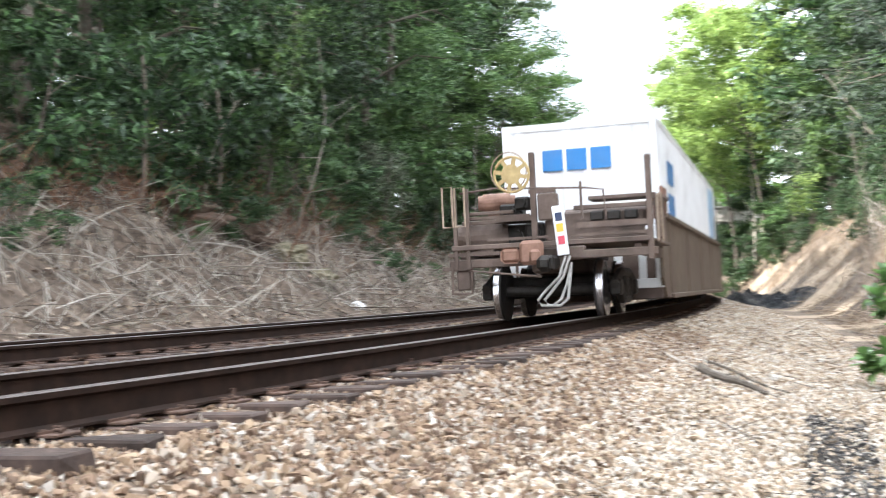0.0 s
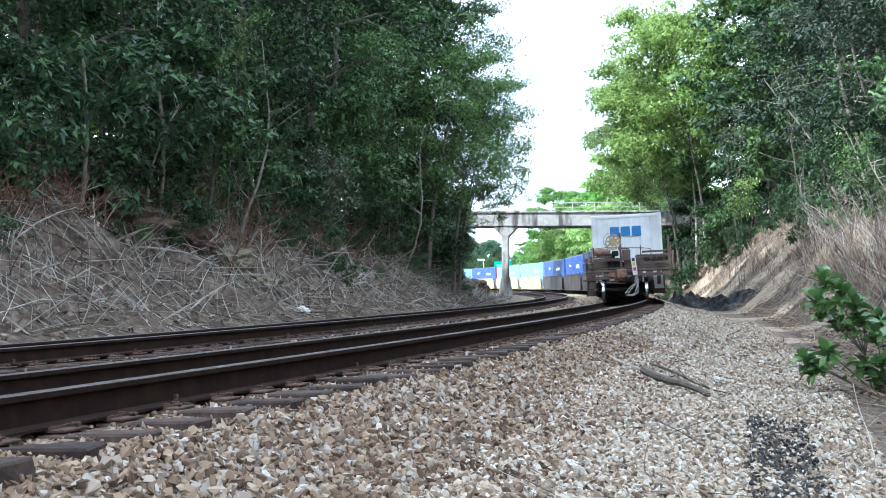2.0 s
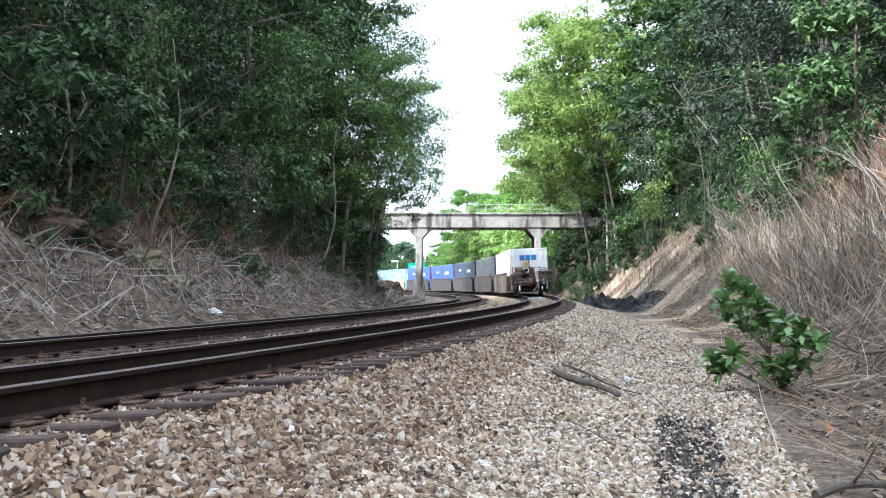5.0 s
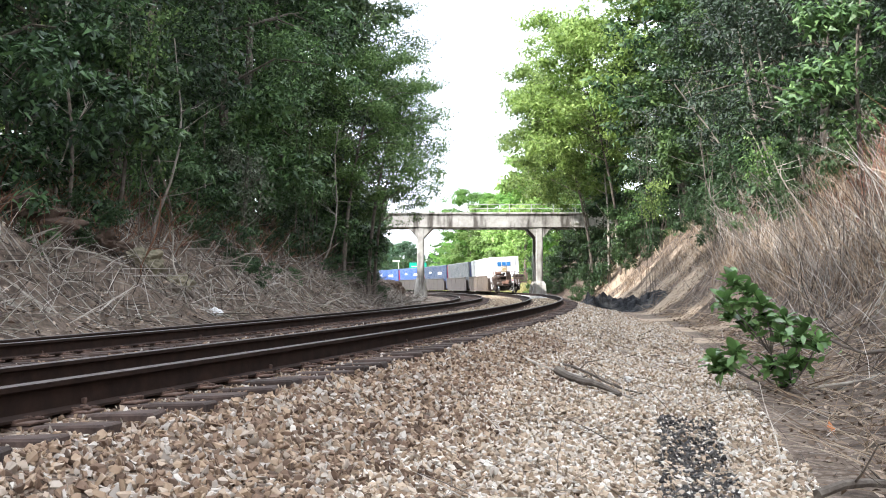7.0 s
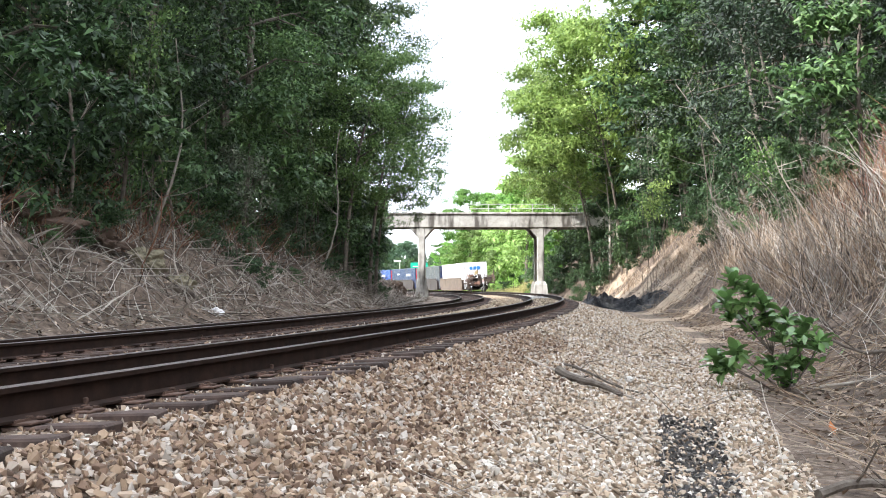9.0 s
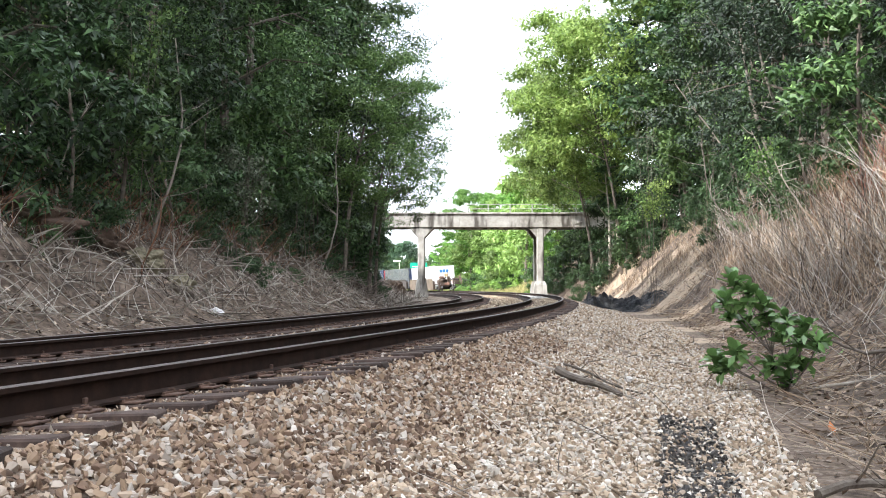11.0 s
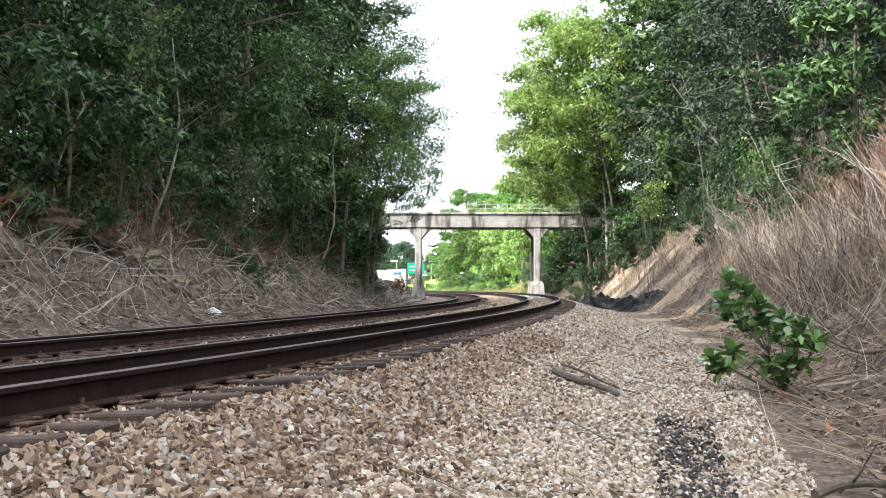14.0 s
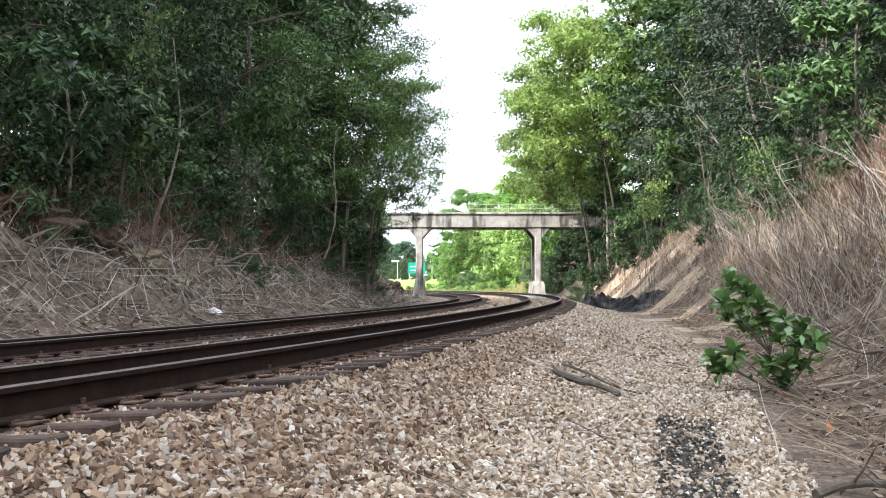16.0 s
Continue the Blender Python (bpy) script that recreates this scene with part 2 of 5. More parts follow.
def build_ground():
    def steps(*spans):
        out = []
        for a, b, d in spans:
            out += list(np.arange(a, b, d))
        return out + [spans[-1][1]]
    xs = steps((-3000, -600, 400), (-600, -100, 60), (-100, -40, 4), (-40, -8, .5), (-8, 24, .25), (24, 50, .6), (50, 120, 5), (120, 600, 60), (600, 3000, 400))
    ys = steps((-1500, -300, 200), (-300, -40, 20), (-40, -2, 1.0), (-2, 40, .3), (40, 130, .7), (130, 260, 3), (260, 800, 60), (800, 4500, 600))
    verts, faces = [], []
    for y in ys:
        for x in xs:
            far = max(abs(x), abs(y - 100))
            z = ground_z(x, y)
            f = smooth(260, 500, far)
            verts.append((x, y, z * (1 - f) - .4 * f))
    w = len(xs)
    for j in range(len(ys) - 1):
        for i in range(w - 1):
            a = j * w + i
            faces.append((a, a + 1, a + w + 1, a + w))
    m = bpy.data.materials.new("earth")
    m.use_nodes = True
    n, l = m.node_tree.nodes, m.node_tree.links
    b = n["Principled BSDF"]
    b.inputs["Roughness"].default_value = .95
    b.inputs["Specular IOR Level"].default_value = .15
    co = n.new("ShaderNodeTexCoord")
    vm = n.new("ShaderNodeVectorMath")      # distance from the curve's centre
    vm.operation = "DISTANCE"
    sep = n.new("ShaderNodeSeparateXYZ")
    l.new(co.outputs["Object"], sep.inputs[0])
    cmb = n.new("ShaderNodeCombineXYZ")
    l.new(sep.outputs[0], cmb.inputs[0])
    l.new(sep.outputs[1], cmb.inputs[1])
    l.new(cmb.outputs[0], vm.inputs[0])
    vm.inputs[1].default_value = (CTR.x, CTR.y, 0)

    def tex(scale, stops, kind="ShaderNodeTexNoise"):
        t = n.new(kind)
        t.inputs["Scale"].default_value = scale
        l.new(co.outputs["Object"], t.inputs["Vector"])
        if kind == "ShaderNodeTexNoise":
            t.inputs["Detail"].default_value = 9
            t.inputs["Roughness"].default_value = .7
        r = n.new("ShaderNodeValToRGB")
        while len(r.color_ramp.elements) < len(stops):
            r.color_ramp.elements.new(.5)
        for e, (p, c) in zip(r.color_ramp.elements, stops):
            e.position, e.color = p, (*c, 1)
        l.new(t.outputs["Fac" if kind == "ShaderNodeTexNoise" else "Color"], r.inputs[0])
        return r.outputs[0], t
    gravel, gt = tex(22, [(.0, (.045, .031, .023)), (.4, (.13, .095, .07)), (.7, (.22, .17, .13)), (1, (.4, .35, .3))], "ShaderNodeTexVoronoi")
    litter, lt = tex(3.2, [(.3, (.022, .016, .013)), (.45, (.075, .056, .043)), (.6, (.17, .13, .1)), (.8, (.32, .265, .21))])
    # meadow greens raised as well, to look sunlit
    grass, _ = tex(.8, [(.3, (.17, .28, .05)), (.7, (.33, .45, .11))])

    def step(a, c):
        r = n.new("ShaderNodeMapRange")
        r.inputs[1].default_value, r.inputs[2].default_value = R0 + a, R0 + c
        return r
    wob = n.new("ShaderNodeTexNoise")
    wob.inputs["Scale"].default_value = 1.1
    wob.inputs["Detail"].default_value = 6
    l.new(co.outputs["Object"], wob.inputs["Vector"])
    wm = n.new("ShaderNodeMath")
    wm.operation = "MULTIPLY_ADD"
    wm.inputs[1].default_value, wm.inputs[2].default_value = 2.4, -1.2
    l.new(wob.outputs["Fac"], wm.inputs[0])
    add = n.new("ShaderNodeMath")
    l.new(vm.outputs["Value"], add.inputs[0])
    l.new(wm.outputs[0], add.inputs[1])
    prev = litter
    for a, c, other in ((-11.4, -11.0, gravel), (0.1, 1.1, litter)):
        r = step(a, c)
        l.new(add.outputs[0], r.inputs[0])
        mx = n.new("ShaderNodeMixRGB")
        l.new(r.outputs[0], mx.inputs[0])
        l.new(prev, mx.inputs[1])
        l.new(other, mx.inputs[2])
        prev = mx.outputs[0]
    # open meadow past the bridge
    sy = n.new("ShaderNodeMapRange")
    sy.inputs[1].default_value, sy.inputs[2].default_value = 138, 158
    l.new(sep.outputs[1], sy.inputs[0])
    off = n.new("ShaderNodeMath")
    off.operation = "SUBTRACT"
    off.inputs[1].default_value = R0 - 6.5
    l.new(vm.outputs["Value"], off.inputs[0])
    ab = n.new("ShaderNodeMath")
    ab.operation = "ABSOLUTE"
    l.new(off.outputs[0], ab.inputs[0])
    far = n.new("ShaderNodeMapRange")
    far.inputs[1].default_value, far.inputs[2].default_value = 5.5, 7
    l.new(ab.outputs[0], far.inputs[0])
    mul = n.new("ShaderNodeMath")
    mul.operation = "MULTIPLY"
    l.new(sy.outputs[0], mul.inputs[0])
    l.new(far.outputs[0], mul.inputs[1])
    mx = n.new("ShaderNodeMixRGB")
    l.new(mul.outputs[0], mx.inputs[0])
    l.new(prev, mx.inputs[1])
    l.new(grass, mx.inputs[2])
    prev = mx.outputs[0]
    for (px_, py_), rad, col in PATCHES:
        dn = n.new("ShaderNodeVectorMath")
        dn.operation = "DISTANCE"
        l.new(cmb.outputs[0], dn.inputs[0])
        dn.inputs[1].default_value = (px_, py_, 0)
        ad = n.new("ShaderNodeMath")
        ad.operation = "MULTIPLY_ADD"
        ad.inputs[1].default_value = rad * .5
        l.new(wm.outputs[0], ad.inputs[0])
        l.new(dn.outputs["Value"], ad.inputs[2])
        r = n.new("ShaderNodeMapRange")
        r.inputs[1].default_value, r.inputs[2].default_value, r.inputs[3].default_value, r.inputs[4].default_value = rad * .7, rad * 1.1, .85, 0
        l.new(ad.outputs[0], r.inputs[0])
        mx = n.new("ShaderNodeMixRGB")
        mx.inputs[2].default_value = (*col, 1)
        l.new(r.outputs[0], mx.inputs[0])
        l.new(prev, mx.inputs[1])
        prev = mx.outputs[0]
    l.new(prev, b.inputs["Base Color"])
    bp = n.new("ShaderNodeBump")
    bp.inputs["Strength"].default_value, bp.inputs["Distance"].default_value = .8, .05
    l.new(lt.outputs["Fac"], bp.inputs["Height"])
    l.new(bp.outputs[0], b.inputs["Normal"])
    g = raw("ground", verts, faces, m, smooth_faces=True)
    tagged(g, "earth ground with gravel trackbed and littered cutting banks", "ground", kind="structure")


build_ground()


# ---------------------------------------------------------------- the two tracks
RAIL_SECTION = [(-.07, -.185), (.07, -.185), (.07, -.172), (.012, -.155), (.009, -.05), (.036, -.036), (.037, -.008), (.03, 0), (-.03, 0), (-.037, -.008),
                (-.036, -.036), (-.009, -.05), (-.012, -.155), (-.07, -.172)]


def rail(n, z, tilt, parent, label):
    ss = list(np.arange(-12, 60, 1.0)) + list(np.arange(60, 330, 2.0))
    verts, faces, k = [], [], len(RAIL_SECTION)
    c, si = math.cos(tilt), math.sin(tilt)
    for s in ss:
        for x, h in RAIL_SECTION:
            verts.append(at(s, n + x * c - h * si, z + x * si + h * c))
    for i in range(len(ss) - 1):
        for j in range(k):
            a, b = i * k + j, i * k + (j + 1) % k
            faces.append((a, b, b + k, a + k))
    ob = raw("rail", verts, faces, M_STEEL, parent)
    ob.data.materials.append(M_RAILTOP)
    for p in ob.data.polygons:
        if p.index % k in (6, 7, 8):
            p.material_index = 1
    ob["label"] = label
    return ob


def build_tracks():
    for (n0, z0, n1, z1, word, s_end) in ((N_C, Z_C, N_B, Z_B, "outer", 150), (N_A, Z_A, N_E, Z_E, "inner", 110)):
        tr = new("railway_track")
        tagged(tr, "curved railway track with rusty rails on dark wooden ties", "railway track", group="tracks", kind="structure")
        tilt = math.asin((z0 - z1) / 1.505)
        rail(n0, z0, tilt, tr, "dark rusty steel rail with worn head")
        rail(n1, z1, tilt, tr, "dark rusty steel rail with worn head")
        # one tie, one plate, one spike, shared by all
        shapes = []
        for v in range(4):
            bm = bmesh.new()
            box(bm, 0, 0, -.09, 2.74, .23, .18, .012)
            bmesh.ops.subdivide_edges(bm, edges=[e for e in bm.edges if e.calc_length() > 1], cuts=7)
            for vt in bm.verts:
                vt.co += Vector((0, .012, .007)) * noise.noise(vt.co * 4 + Vector((v * 9, 0, 0)))
                if abs(vt.co.x) > 1.3:
                    vt.co.x += .05 * noise.noise(vt.co * 7 + Vector((0, v * 5, 0)))
            me = bpy.data.meshes.new("tie")
            bm.to_mesh(me)
            bm.free()
            me.materials.append(M_TIE)
            shapes.append(me)
        bm = bmesh.new()
        box(bm, 0, 0, .008, .36, .19, .016, .004)
        box(bm, .085, 0, .02, .02, .19, .018)
        box(bm, -.085, 0, .02, .02, .19, .018)
        plate = bpy.data.meshes.new("tie_plate")
        bm.to_mesh(plate)
        bm.free()
        plate.materials.append(M_PLATE)
        bm = bmesh.new()
        box(bm, 0, 0, .02, .017, .017, .05)
        box(bm, -.012, 0, .05, .045, .03, .018, .005)
        spike = bpy.data.meshes.new("spike")
        bm.to_mesh(spike)
        bm.free()
        spike.materials.append(M_PLATE)
        rng = random.Random(4 if word == "outer" else 9)
        mid_n, mid_z = (n0 + n1) / 2, (z0 + z1) / 2 - .203
        rest = bmesh.new()
        s = -3.0
        while s < 250:
            jit = rng.uniform(-.05, .05)
            m = Matrix.Translation(at(s, mid_n + rng.uniform(-.05, .05), mid_z + rng.uniform(-.012, .004))) @ pose(0, 0, 0, 0, -math.degrees(tilt), turn(s) + rng.uniform(-1.6, 1.6))
            if s < s_end:
                t = new("tie", rng.choice(shapes))
                t.parent, t.matrix_basis = tr, m
            else:
                box(rest, 0, 0, -.09, 2.74, .23, .18, 0, m)
            if s < 62:
                for n, z in ((n0, z0), (n1, z1)):
                    pm = Matrix.Translation(at(s, n, z - .203)) @ pose(0, 0, 0, 0, -math.degrees(tilt), turn(s))
                    o = new("tie_plate", plate)
                    o.parent, o.matrix_basis = tr, pm
                    if s < 34 and n in (N_C, N_A, N_B):
                        for sx, sy, fl in ((.083, -.05, 0), (.083, .055, 0), (.15, .02 + jit, 0), (-.083, .05, 180)):
                            k = new("spike", spike)
                            k.parent, k.matrix_basis = tr, pm @ pose(sx, sy, rng.uniform(-.03, -.012), 0, 0, fl)
            s += rng.uniform(.49, .56)
        part("far_ties", rest, M_TIE, tr)["kind"] = "stuff"
        # rail anchors clipped under the rail foot
        for n, z in ((n0, z0), (n1, z1)):
            s = 6.0
            while s < 45:
                bm = bmesh.new()
                box(bm, 0, 0, .01, .026, .03, .06, .005)
                box(bm, 0, 0, -.015, .17, .02, .02)
                o = part("rail_anchor", bm, M_PLATE, tr)
                o.matrix_basis = Matrix.Translation(at(s, n + .03, z - .165)) @ pose(0, 0, 0, 0, 0, turn(s))
                s += rng.uniform(2.2, 5)


build_tracks()


# ---------------------------------------------------------------- overbridge
def build_bridge():
    br = new("concrete_bridge")
    tagged(br, "weathered concrete road bridge over the railway cutting", "bridge", kind="structure")
    Y, W = 115.0, 4.6
    bm = bmesh.new()
    # front girder, kerb above, recessed panels
    for y0 in (Y, Y + W):
        box(bm, 4.0, y0 + .25, 7.3, 34, .5, 1.32, .03)
        box(bm, 4.0, y0 + .2, 8.03, 34, .75, .18, .03)
    part("girder", bm, M_CONCRETE, br, "stained concrete edge girder")
    bm = bmesh.new()
    box(bm, 4.0, Y + W / 2 + .25, 7.55, 34, W - .52, .35, .02)
    for x in np.arange(-10, 20, 2.95):
        box(bm, x, Y + W / 2 + .25, 7.1, .45, W - .52, .55)
    part("deck_slab", bm, M_CONCRETE, br)
    for px_ in (-2.3, 9.6):
        for k, py in enumerate((Y + .45, Y + W - .1)):
            bm = bmesh.new()
            tube(bm, [(px_, py, -.7), (px_, py, .1)], .62, .6, 8) if px_ < 0 else tube(bm, [(px_, py, -.7), (px_, py, .9), (px_, py, 1.25)], 1.05, .62, 4)
            box(bm, px_, py, 3.3, .68, .68, 6.9, .07)
            for sgn in (-1, 1):   # haunches
                a = [bm.verts.new((px_ + sgn * x, py + d, z)) for d in (-.3, .3) for x, z in ((.3, 5.6), (.3, 6.66), (1.25, 6.66))]
                bm.faces.new(a[:3]); bm.faces.new(a[3:][::-1])
                for i in range(3):
                    bm.faces.new((a[i], a[i + 3], a[(i + 1) % 3 + 3], a[(i + 1) % 3]))
            if px_ < 0:
                tube(bm, [(px_, py, -.8), (px_, py, 1.6)], .78, .42, 10)
            bmesh.ops.recalc_face_normals(bm, faces=bm.faces)
            part("pier", bm, M_CONCRETE, br, "tall concrete pier with flared base")
    bm = bmesh.new()
    box(bm, 3.4, Y + W / 2 + .25, 6.96, 13.5, .6, .5, .04)
    part("cross_beam", bm, M_CONCRETE, br)
    # thin pipe railing
    for z in (8.5, 8.95):
        bm = bmesh.new()
        tube(bm, [(2, Y + .25, z), (20, Y + .25, z)], .035, None, 6)
        part("rail_pipe", bm, M_RAILPIPE, br)
    for x in np.arange(2.2, 20, 2.2):
        bm = bmesh.new()
        tube(bm, [(x, Y + .25, 8.1), (x, Y + .25, 9.0)], .045, None, 6)
        part("rail_post", bm, M_RAILPIPE, br)


M_RAILPIPE = material("painted_pipe", [(0.3, (.3, .3, .26)), (0.7, (.5, .5, .45))], rough=.6, bump=0)
build_bridge()


# ---------------------------------------------------------------- trees and brush
def leaves(rng, centres, spread, per, size, up=.6, small=False):
    """Leaf blades (folded quads) scattered round the clump centres."""
    c = np.repeat(np.asarray(centres), per, 0)
    n = len(c)
    sp = np.repeat(np.asarray(spread), per)[:, None]
    off = rng.normal(0, 1, (n, 3)) * sp * np.array([1, 1, .55])
    p = c + off
    nrm = off / (np.linalg.norm(off, axis=1)[:, None] + 1e-6) * .5 + np.array([0, 0, up]) + rng.normal(0, .45, (n, 3))
    nrm /= np.linalg.norm(nrm, axis=1)[:, None]
    d = np.cross(nrm, rng.normal(0, 1, (n, 3)))
    d /= np.linalg.norm(d, axis=1)[:, None] + 1e-6
    d[:, 2] -= .25
    w = np.cross(nrm, d)
    ln = size * rng.uniform(.6, 1.35, (n, 1))
    wd = ln * rng.uniform(.2, .3, (n, 1))
    if small:      # one pointed blade each
        v = np.stack([p + w * wd, p - w * wd, p + d * ln], 1).reshape(-1, 3)
        return v, np.arange(3 * n).reshape(-1, 3)
    fold = nrm * ln * .12
    v = np.stack([p, p + d * ln * .5 + w * wd + fold, p + d * ln, p + d * ln * .5 - w * wd + fold], 1).reshape(-1, 3)
    i = np.arange(n)[:, None] * 4
    f = np.concatenate([i + np.array([0, 1, 2]), i + np.array([0, 2, 3])], 0)
    return v, f


def mesh_np(name, v, f, mat):
    me = bpy.data.meshes.new(name)
    me.vertices.add(len(v))
    me.vertices.foreach_set("co", np.asarray(v, np.float32).ravel())
    k = f.shape[1]
    me.loops.add(len(f) * k)
    me.loops.foreach_set("vertex_index", np.asarray(f, np.int32).ravel())
    me.polygons.add(len(f))
    me.polygons.foreach_set("loop_start", np.arange(0, len(f) * k, k, dtype=np.int32))
    me.update(calc_edges=True)
    me.materials.append(mat)
    return me


def tree(seed, height, radius, low, clumps, per, size, mat, trunk_r=.2, bark=None, lean=0.0, label="", name="tree", category="tree"):
    """A tapered trunk with limbs and a crown of leaf clumps; low: where the crown starts, as a share of the height."""
    rng = np.random.default_rng(seed)
    t = new(name)
    bm = bmesh.new()
    bend = [Vector((lean * height * k * k + .25 * math.sin(seed + 3 * k), .25 * math.cos(seed * 2 + 2.4 * k) * k, height * .93 * k - .5 * (k == 0))) for k in np.linspace(0, 1, 9)]
    tube(bm, bend, trunk_r, .03, 8)
    centres, spread = [], []
    nl = max(7, clumps // 9) if name == "tree" else 4
    for i in range(nl):
        k = low + (1 - low) * (i + rng.uniform(0, .9)) / nl
        k = min(k, .97)
        base = bend[int(k * 8)].lerp(bend[min(8, int(k * 8) + 1)], k * 8 % 1)
        az = i * 2.4 + rng.uniform(-.5, .5)
        prof = math.sin(math.pi * min(1, .22 + .8 * (k - low) / (1 - low) * .95)) ** .7
        ln = radius * prof * rng.uniform(.65, 1.2) + .4
        d = Vector((math.cos(az), math.sin(az), rng.uniform(.05, .55)))
        mid = base + d * ln * .55 + Vector((0, 0, .1 * ln))
        end = base + d * ln + Vector((0, 0, -.08 * ln))
        lb = bmesh.new()
        tube(lb, [base, mid, end], trunk_r * .38 * (1 - .6 * k), .015, 5)
        part("limb", lb, bark or M_BARK, t)
        for j in range(max(3, clumps // nl)):
            u = rng.uniform(.35, 1.08)
            q = base.lerp(end, u) + Vector(rng.normal(0, .22 * ln * .6 + .12, 3))
            centres.append(q)
            spread.append(rng.uniform(.35, .8) * (.26 * radius * .5 + .1))
    part("trunk", bm, bark or M_BARK, t)
    v, f = leaves(rng, [tuple(c) for c in centres], spread, per, size, .6, True)
    crown = new("crown", mesh_np("crown", v, f, mat))
    crown.parent = t
    tagged(t, label, category)
    return t


def place(src, x, y, scale=1.0, rot=0.0, sink=.1, group=""):
    m = pose(x, y, ground_z(x, y) - sink, 0, 0, rot) @ Matrix.Scale(scale, 4)
    o = copy_thing(src, m)
    if group:
        o["group"] = group
    return o


def edge_px(x, y, r):
    """Bearing of a crown's edge as a slope, r metres to the side."""
    return (x + r) / max(y, 1)


def build_woods():
    rng = random.Random(11)
    fine = [tree(1, 17, 4.6, .14, 170, 165, .165, M_LEAF, .2, label="tall green broadleaf tree with shade-darkened leaves on the cutting bank"),
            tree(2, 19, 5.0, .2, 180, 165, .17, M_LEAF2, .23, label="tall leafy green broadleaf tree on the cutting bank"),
            tree(3, 15, 4.0, .10, 160, 165, .16, M_LEAF, .16, label="leafy tree with low branches and shade-darkened leaves on the bank"),
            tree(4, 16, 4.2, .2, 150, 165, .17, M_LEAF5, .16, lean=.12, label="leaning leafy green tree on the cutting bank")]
    far = [tree(12, 18, 4.8, .14, 120, 85, .38, M_LEAF, .22, label="tall green tree with shade-darkened leaves deep in the wood"),
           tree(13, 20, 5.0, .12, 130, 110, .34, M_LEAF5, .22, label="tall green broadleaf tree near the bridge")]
    bright = [tree(5, 16, 4.8, .06, 120, 95, .42, M_LEAF3, .2, label="bright green broadleaf tree, sunlight put into its leaf colour"),
              tree(6, 18, 5.2, .06, 130, 95, .42, M_LEAF4, .2, label="green broadleaf tree past the bridge, sunlight put into its leaf colour")]
    under = [tree(7, 3.6, 1.7, .05, 46, 70, .18, M_LEAF, .05, label="green leafy shrub with shade-darkened leaves under the trees", name="shrub", category="shrub"),
             tree(8, 2.6, 1.5, .03, 40, 70, .165, M_IVY, .04, label="vine-covered shrub at the wood's edge", name="shrub", category="shrub"),
             tree(9, 5.5, 2.0, .1, 60, 70, .2, M_LEAF2, .07, label="young green sapling at the wood's edge", name="sapling", category="sapling"),
             tree(10, 3.4, 1.9, .03, 46, 60, .3, M_LEAF3, .05, label="bright green shrub past the bridge, sunlight put into its leaf colour", name="shrub", category="shrub"),
             tree(11, 2.6, 1.8, .03, 40, 60, .28, M_LEAF4, .05, label="green shrub past the bridge, sunlight put into its leaf colour", name="shrub", category="shrub")]
    edge = [tree(14, 21, 5.4, .4, 210, 150, .2, M_LEAF5, .2, lean=.2, label="green tree with sun-lightened leaves leaning over the cutting"),
            tree(15, 21, 5.6, .42, 230, 150, .27, M_LEAF6, .14, lean=-.2, label="yellow-green tree with sun-lightened leaves leaning over the line")]
    hazy = tree(16, 15, 6.5, .04, 170, 150, .5, M_HAZY, .2, label="distant tree with haze-tinted blue-green leaves beyond the highway")
    deep = [tree(17, 18, 4.8, .1, 180, 160, .17, M_DEEP, .2, label="tall evergreen tree with shade-darkened leaves on the brushy bank"),
            tree(18, 15, 4.2, .08, 160, 160, .18, M_DEEP, .16, lean=-.1, label="evergreen tree with shade-darkened leaves leaning over the brushy bank")]
    # left wood
    for n, jit, gap in ((-18.2, 1.2, 6.0), (-23.5, 2, 8.0), (-30, 3, 15.0)):
        # starts behind the camera: unseen trees added there to shade the foreground
        s = -26.0 if n > -26 else 45.0
        while s < 118:
            p = at(s + rng.uniform(-1.5, 1.5), n + rng.uniform(-jit, jit))
            sc = rng.uniform(.9, 1.2)
            # heights shape the light: tall ones shade the foreground, low ones admit sun
            sc *= .28 if s > 66 else 1.18 if s < 54 else 1
            pick = rng.choice(far)
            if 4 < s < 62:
                # shade-coloured leaves up to s 42, lighter-coloured ones beyond for sunlit crowns
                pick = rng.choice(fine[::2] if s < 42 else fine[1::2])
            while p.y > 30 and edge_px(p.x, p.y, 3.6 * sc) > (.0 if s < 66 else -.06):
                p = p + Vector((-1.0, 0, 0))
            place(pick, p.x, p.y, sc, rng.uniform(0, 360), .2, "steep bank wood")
            s += gap * rng.uniform(.85, 1.15)
    s = 2.0
    while s < 112:
        for n in (-15.4, -17, -19):
            p = at(s + rng.uniform(-1, 1), n + rng.uniform(-.6, .6))
            sc = rng.uniform(.7, 1.25)
            while p.y > 30 and edge_px(p.x, p.y, 1.6 * sc) > -.052:
                p = p + Vector((-.5, 0, 0))
            place(rng.choice(under[:3]), p.x, p.y, sc, rng.uniform(0, 360), .1, "steep bank undergrowth")
        s += rng.uniform(3.0, 4.0)
    for x, y, sc, k in ((-8.6, 60, 1.0, 1), (-8.2, 64, .95, 1), (-11, 64, 1.1, 0), (-11, 69, 1.0, 0), (-27, 50, 1.1, 0), (-31, 58, 1.2, 0), (-24, 43, 1.0, 0)):
        place(far[k], x, y, sc, rng.uniform(0, 360), .2, "steep bank wood")
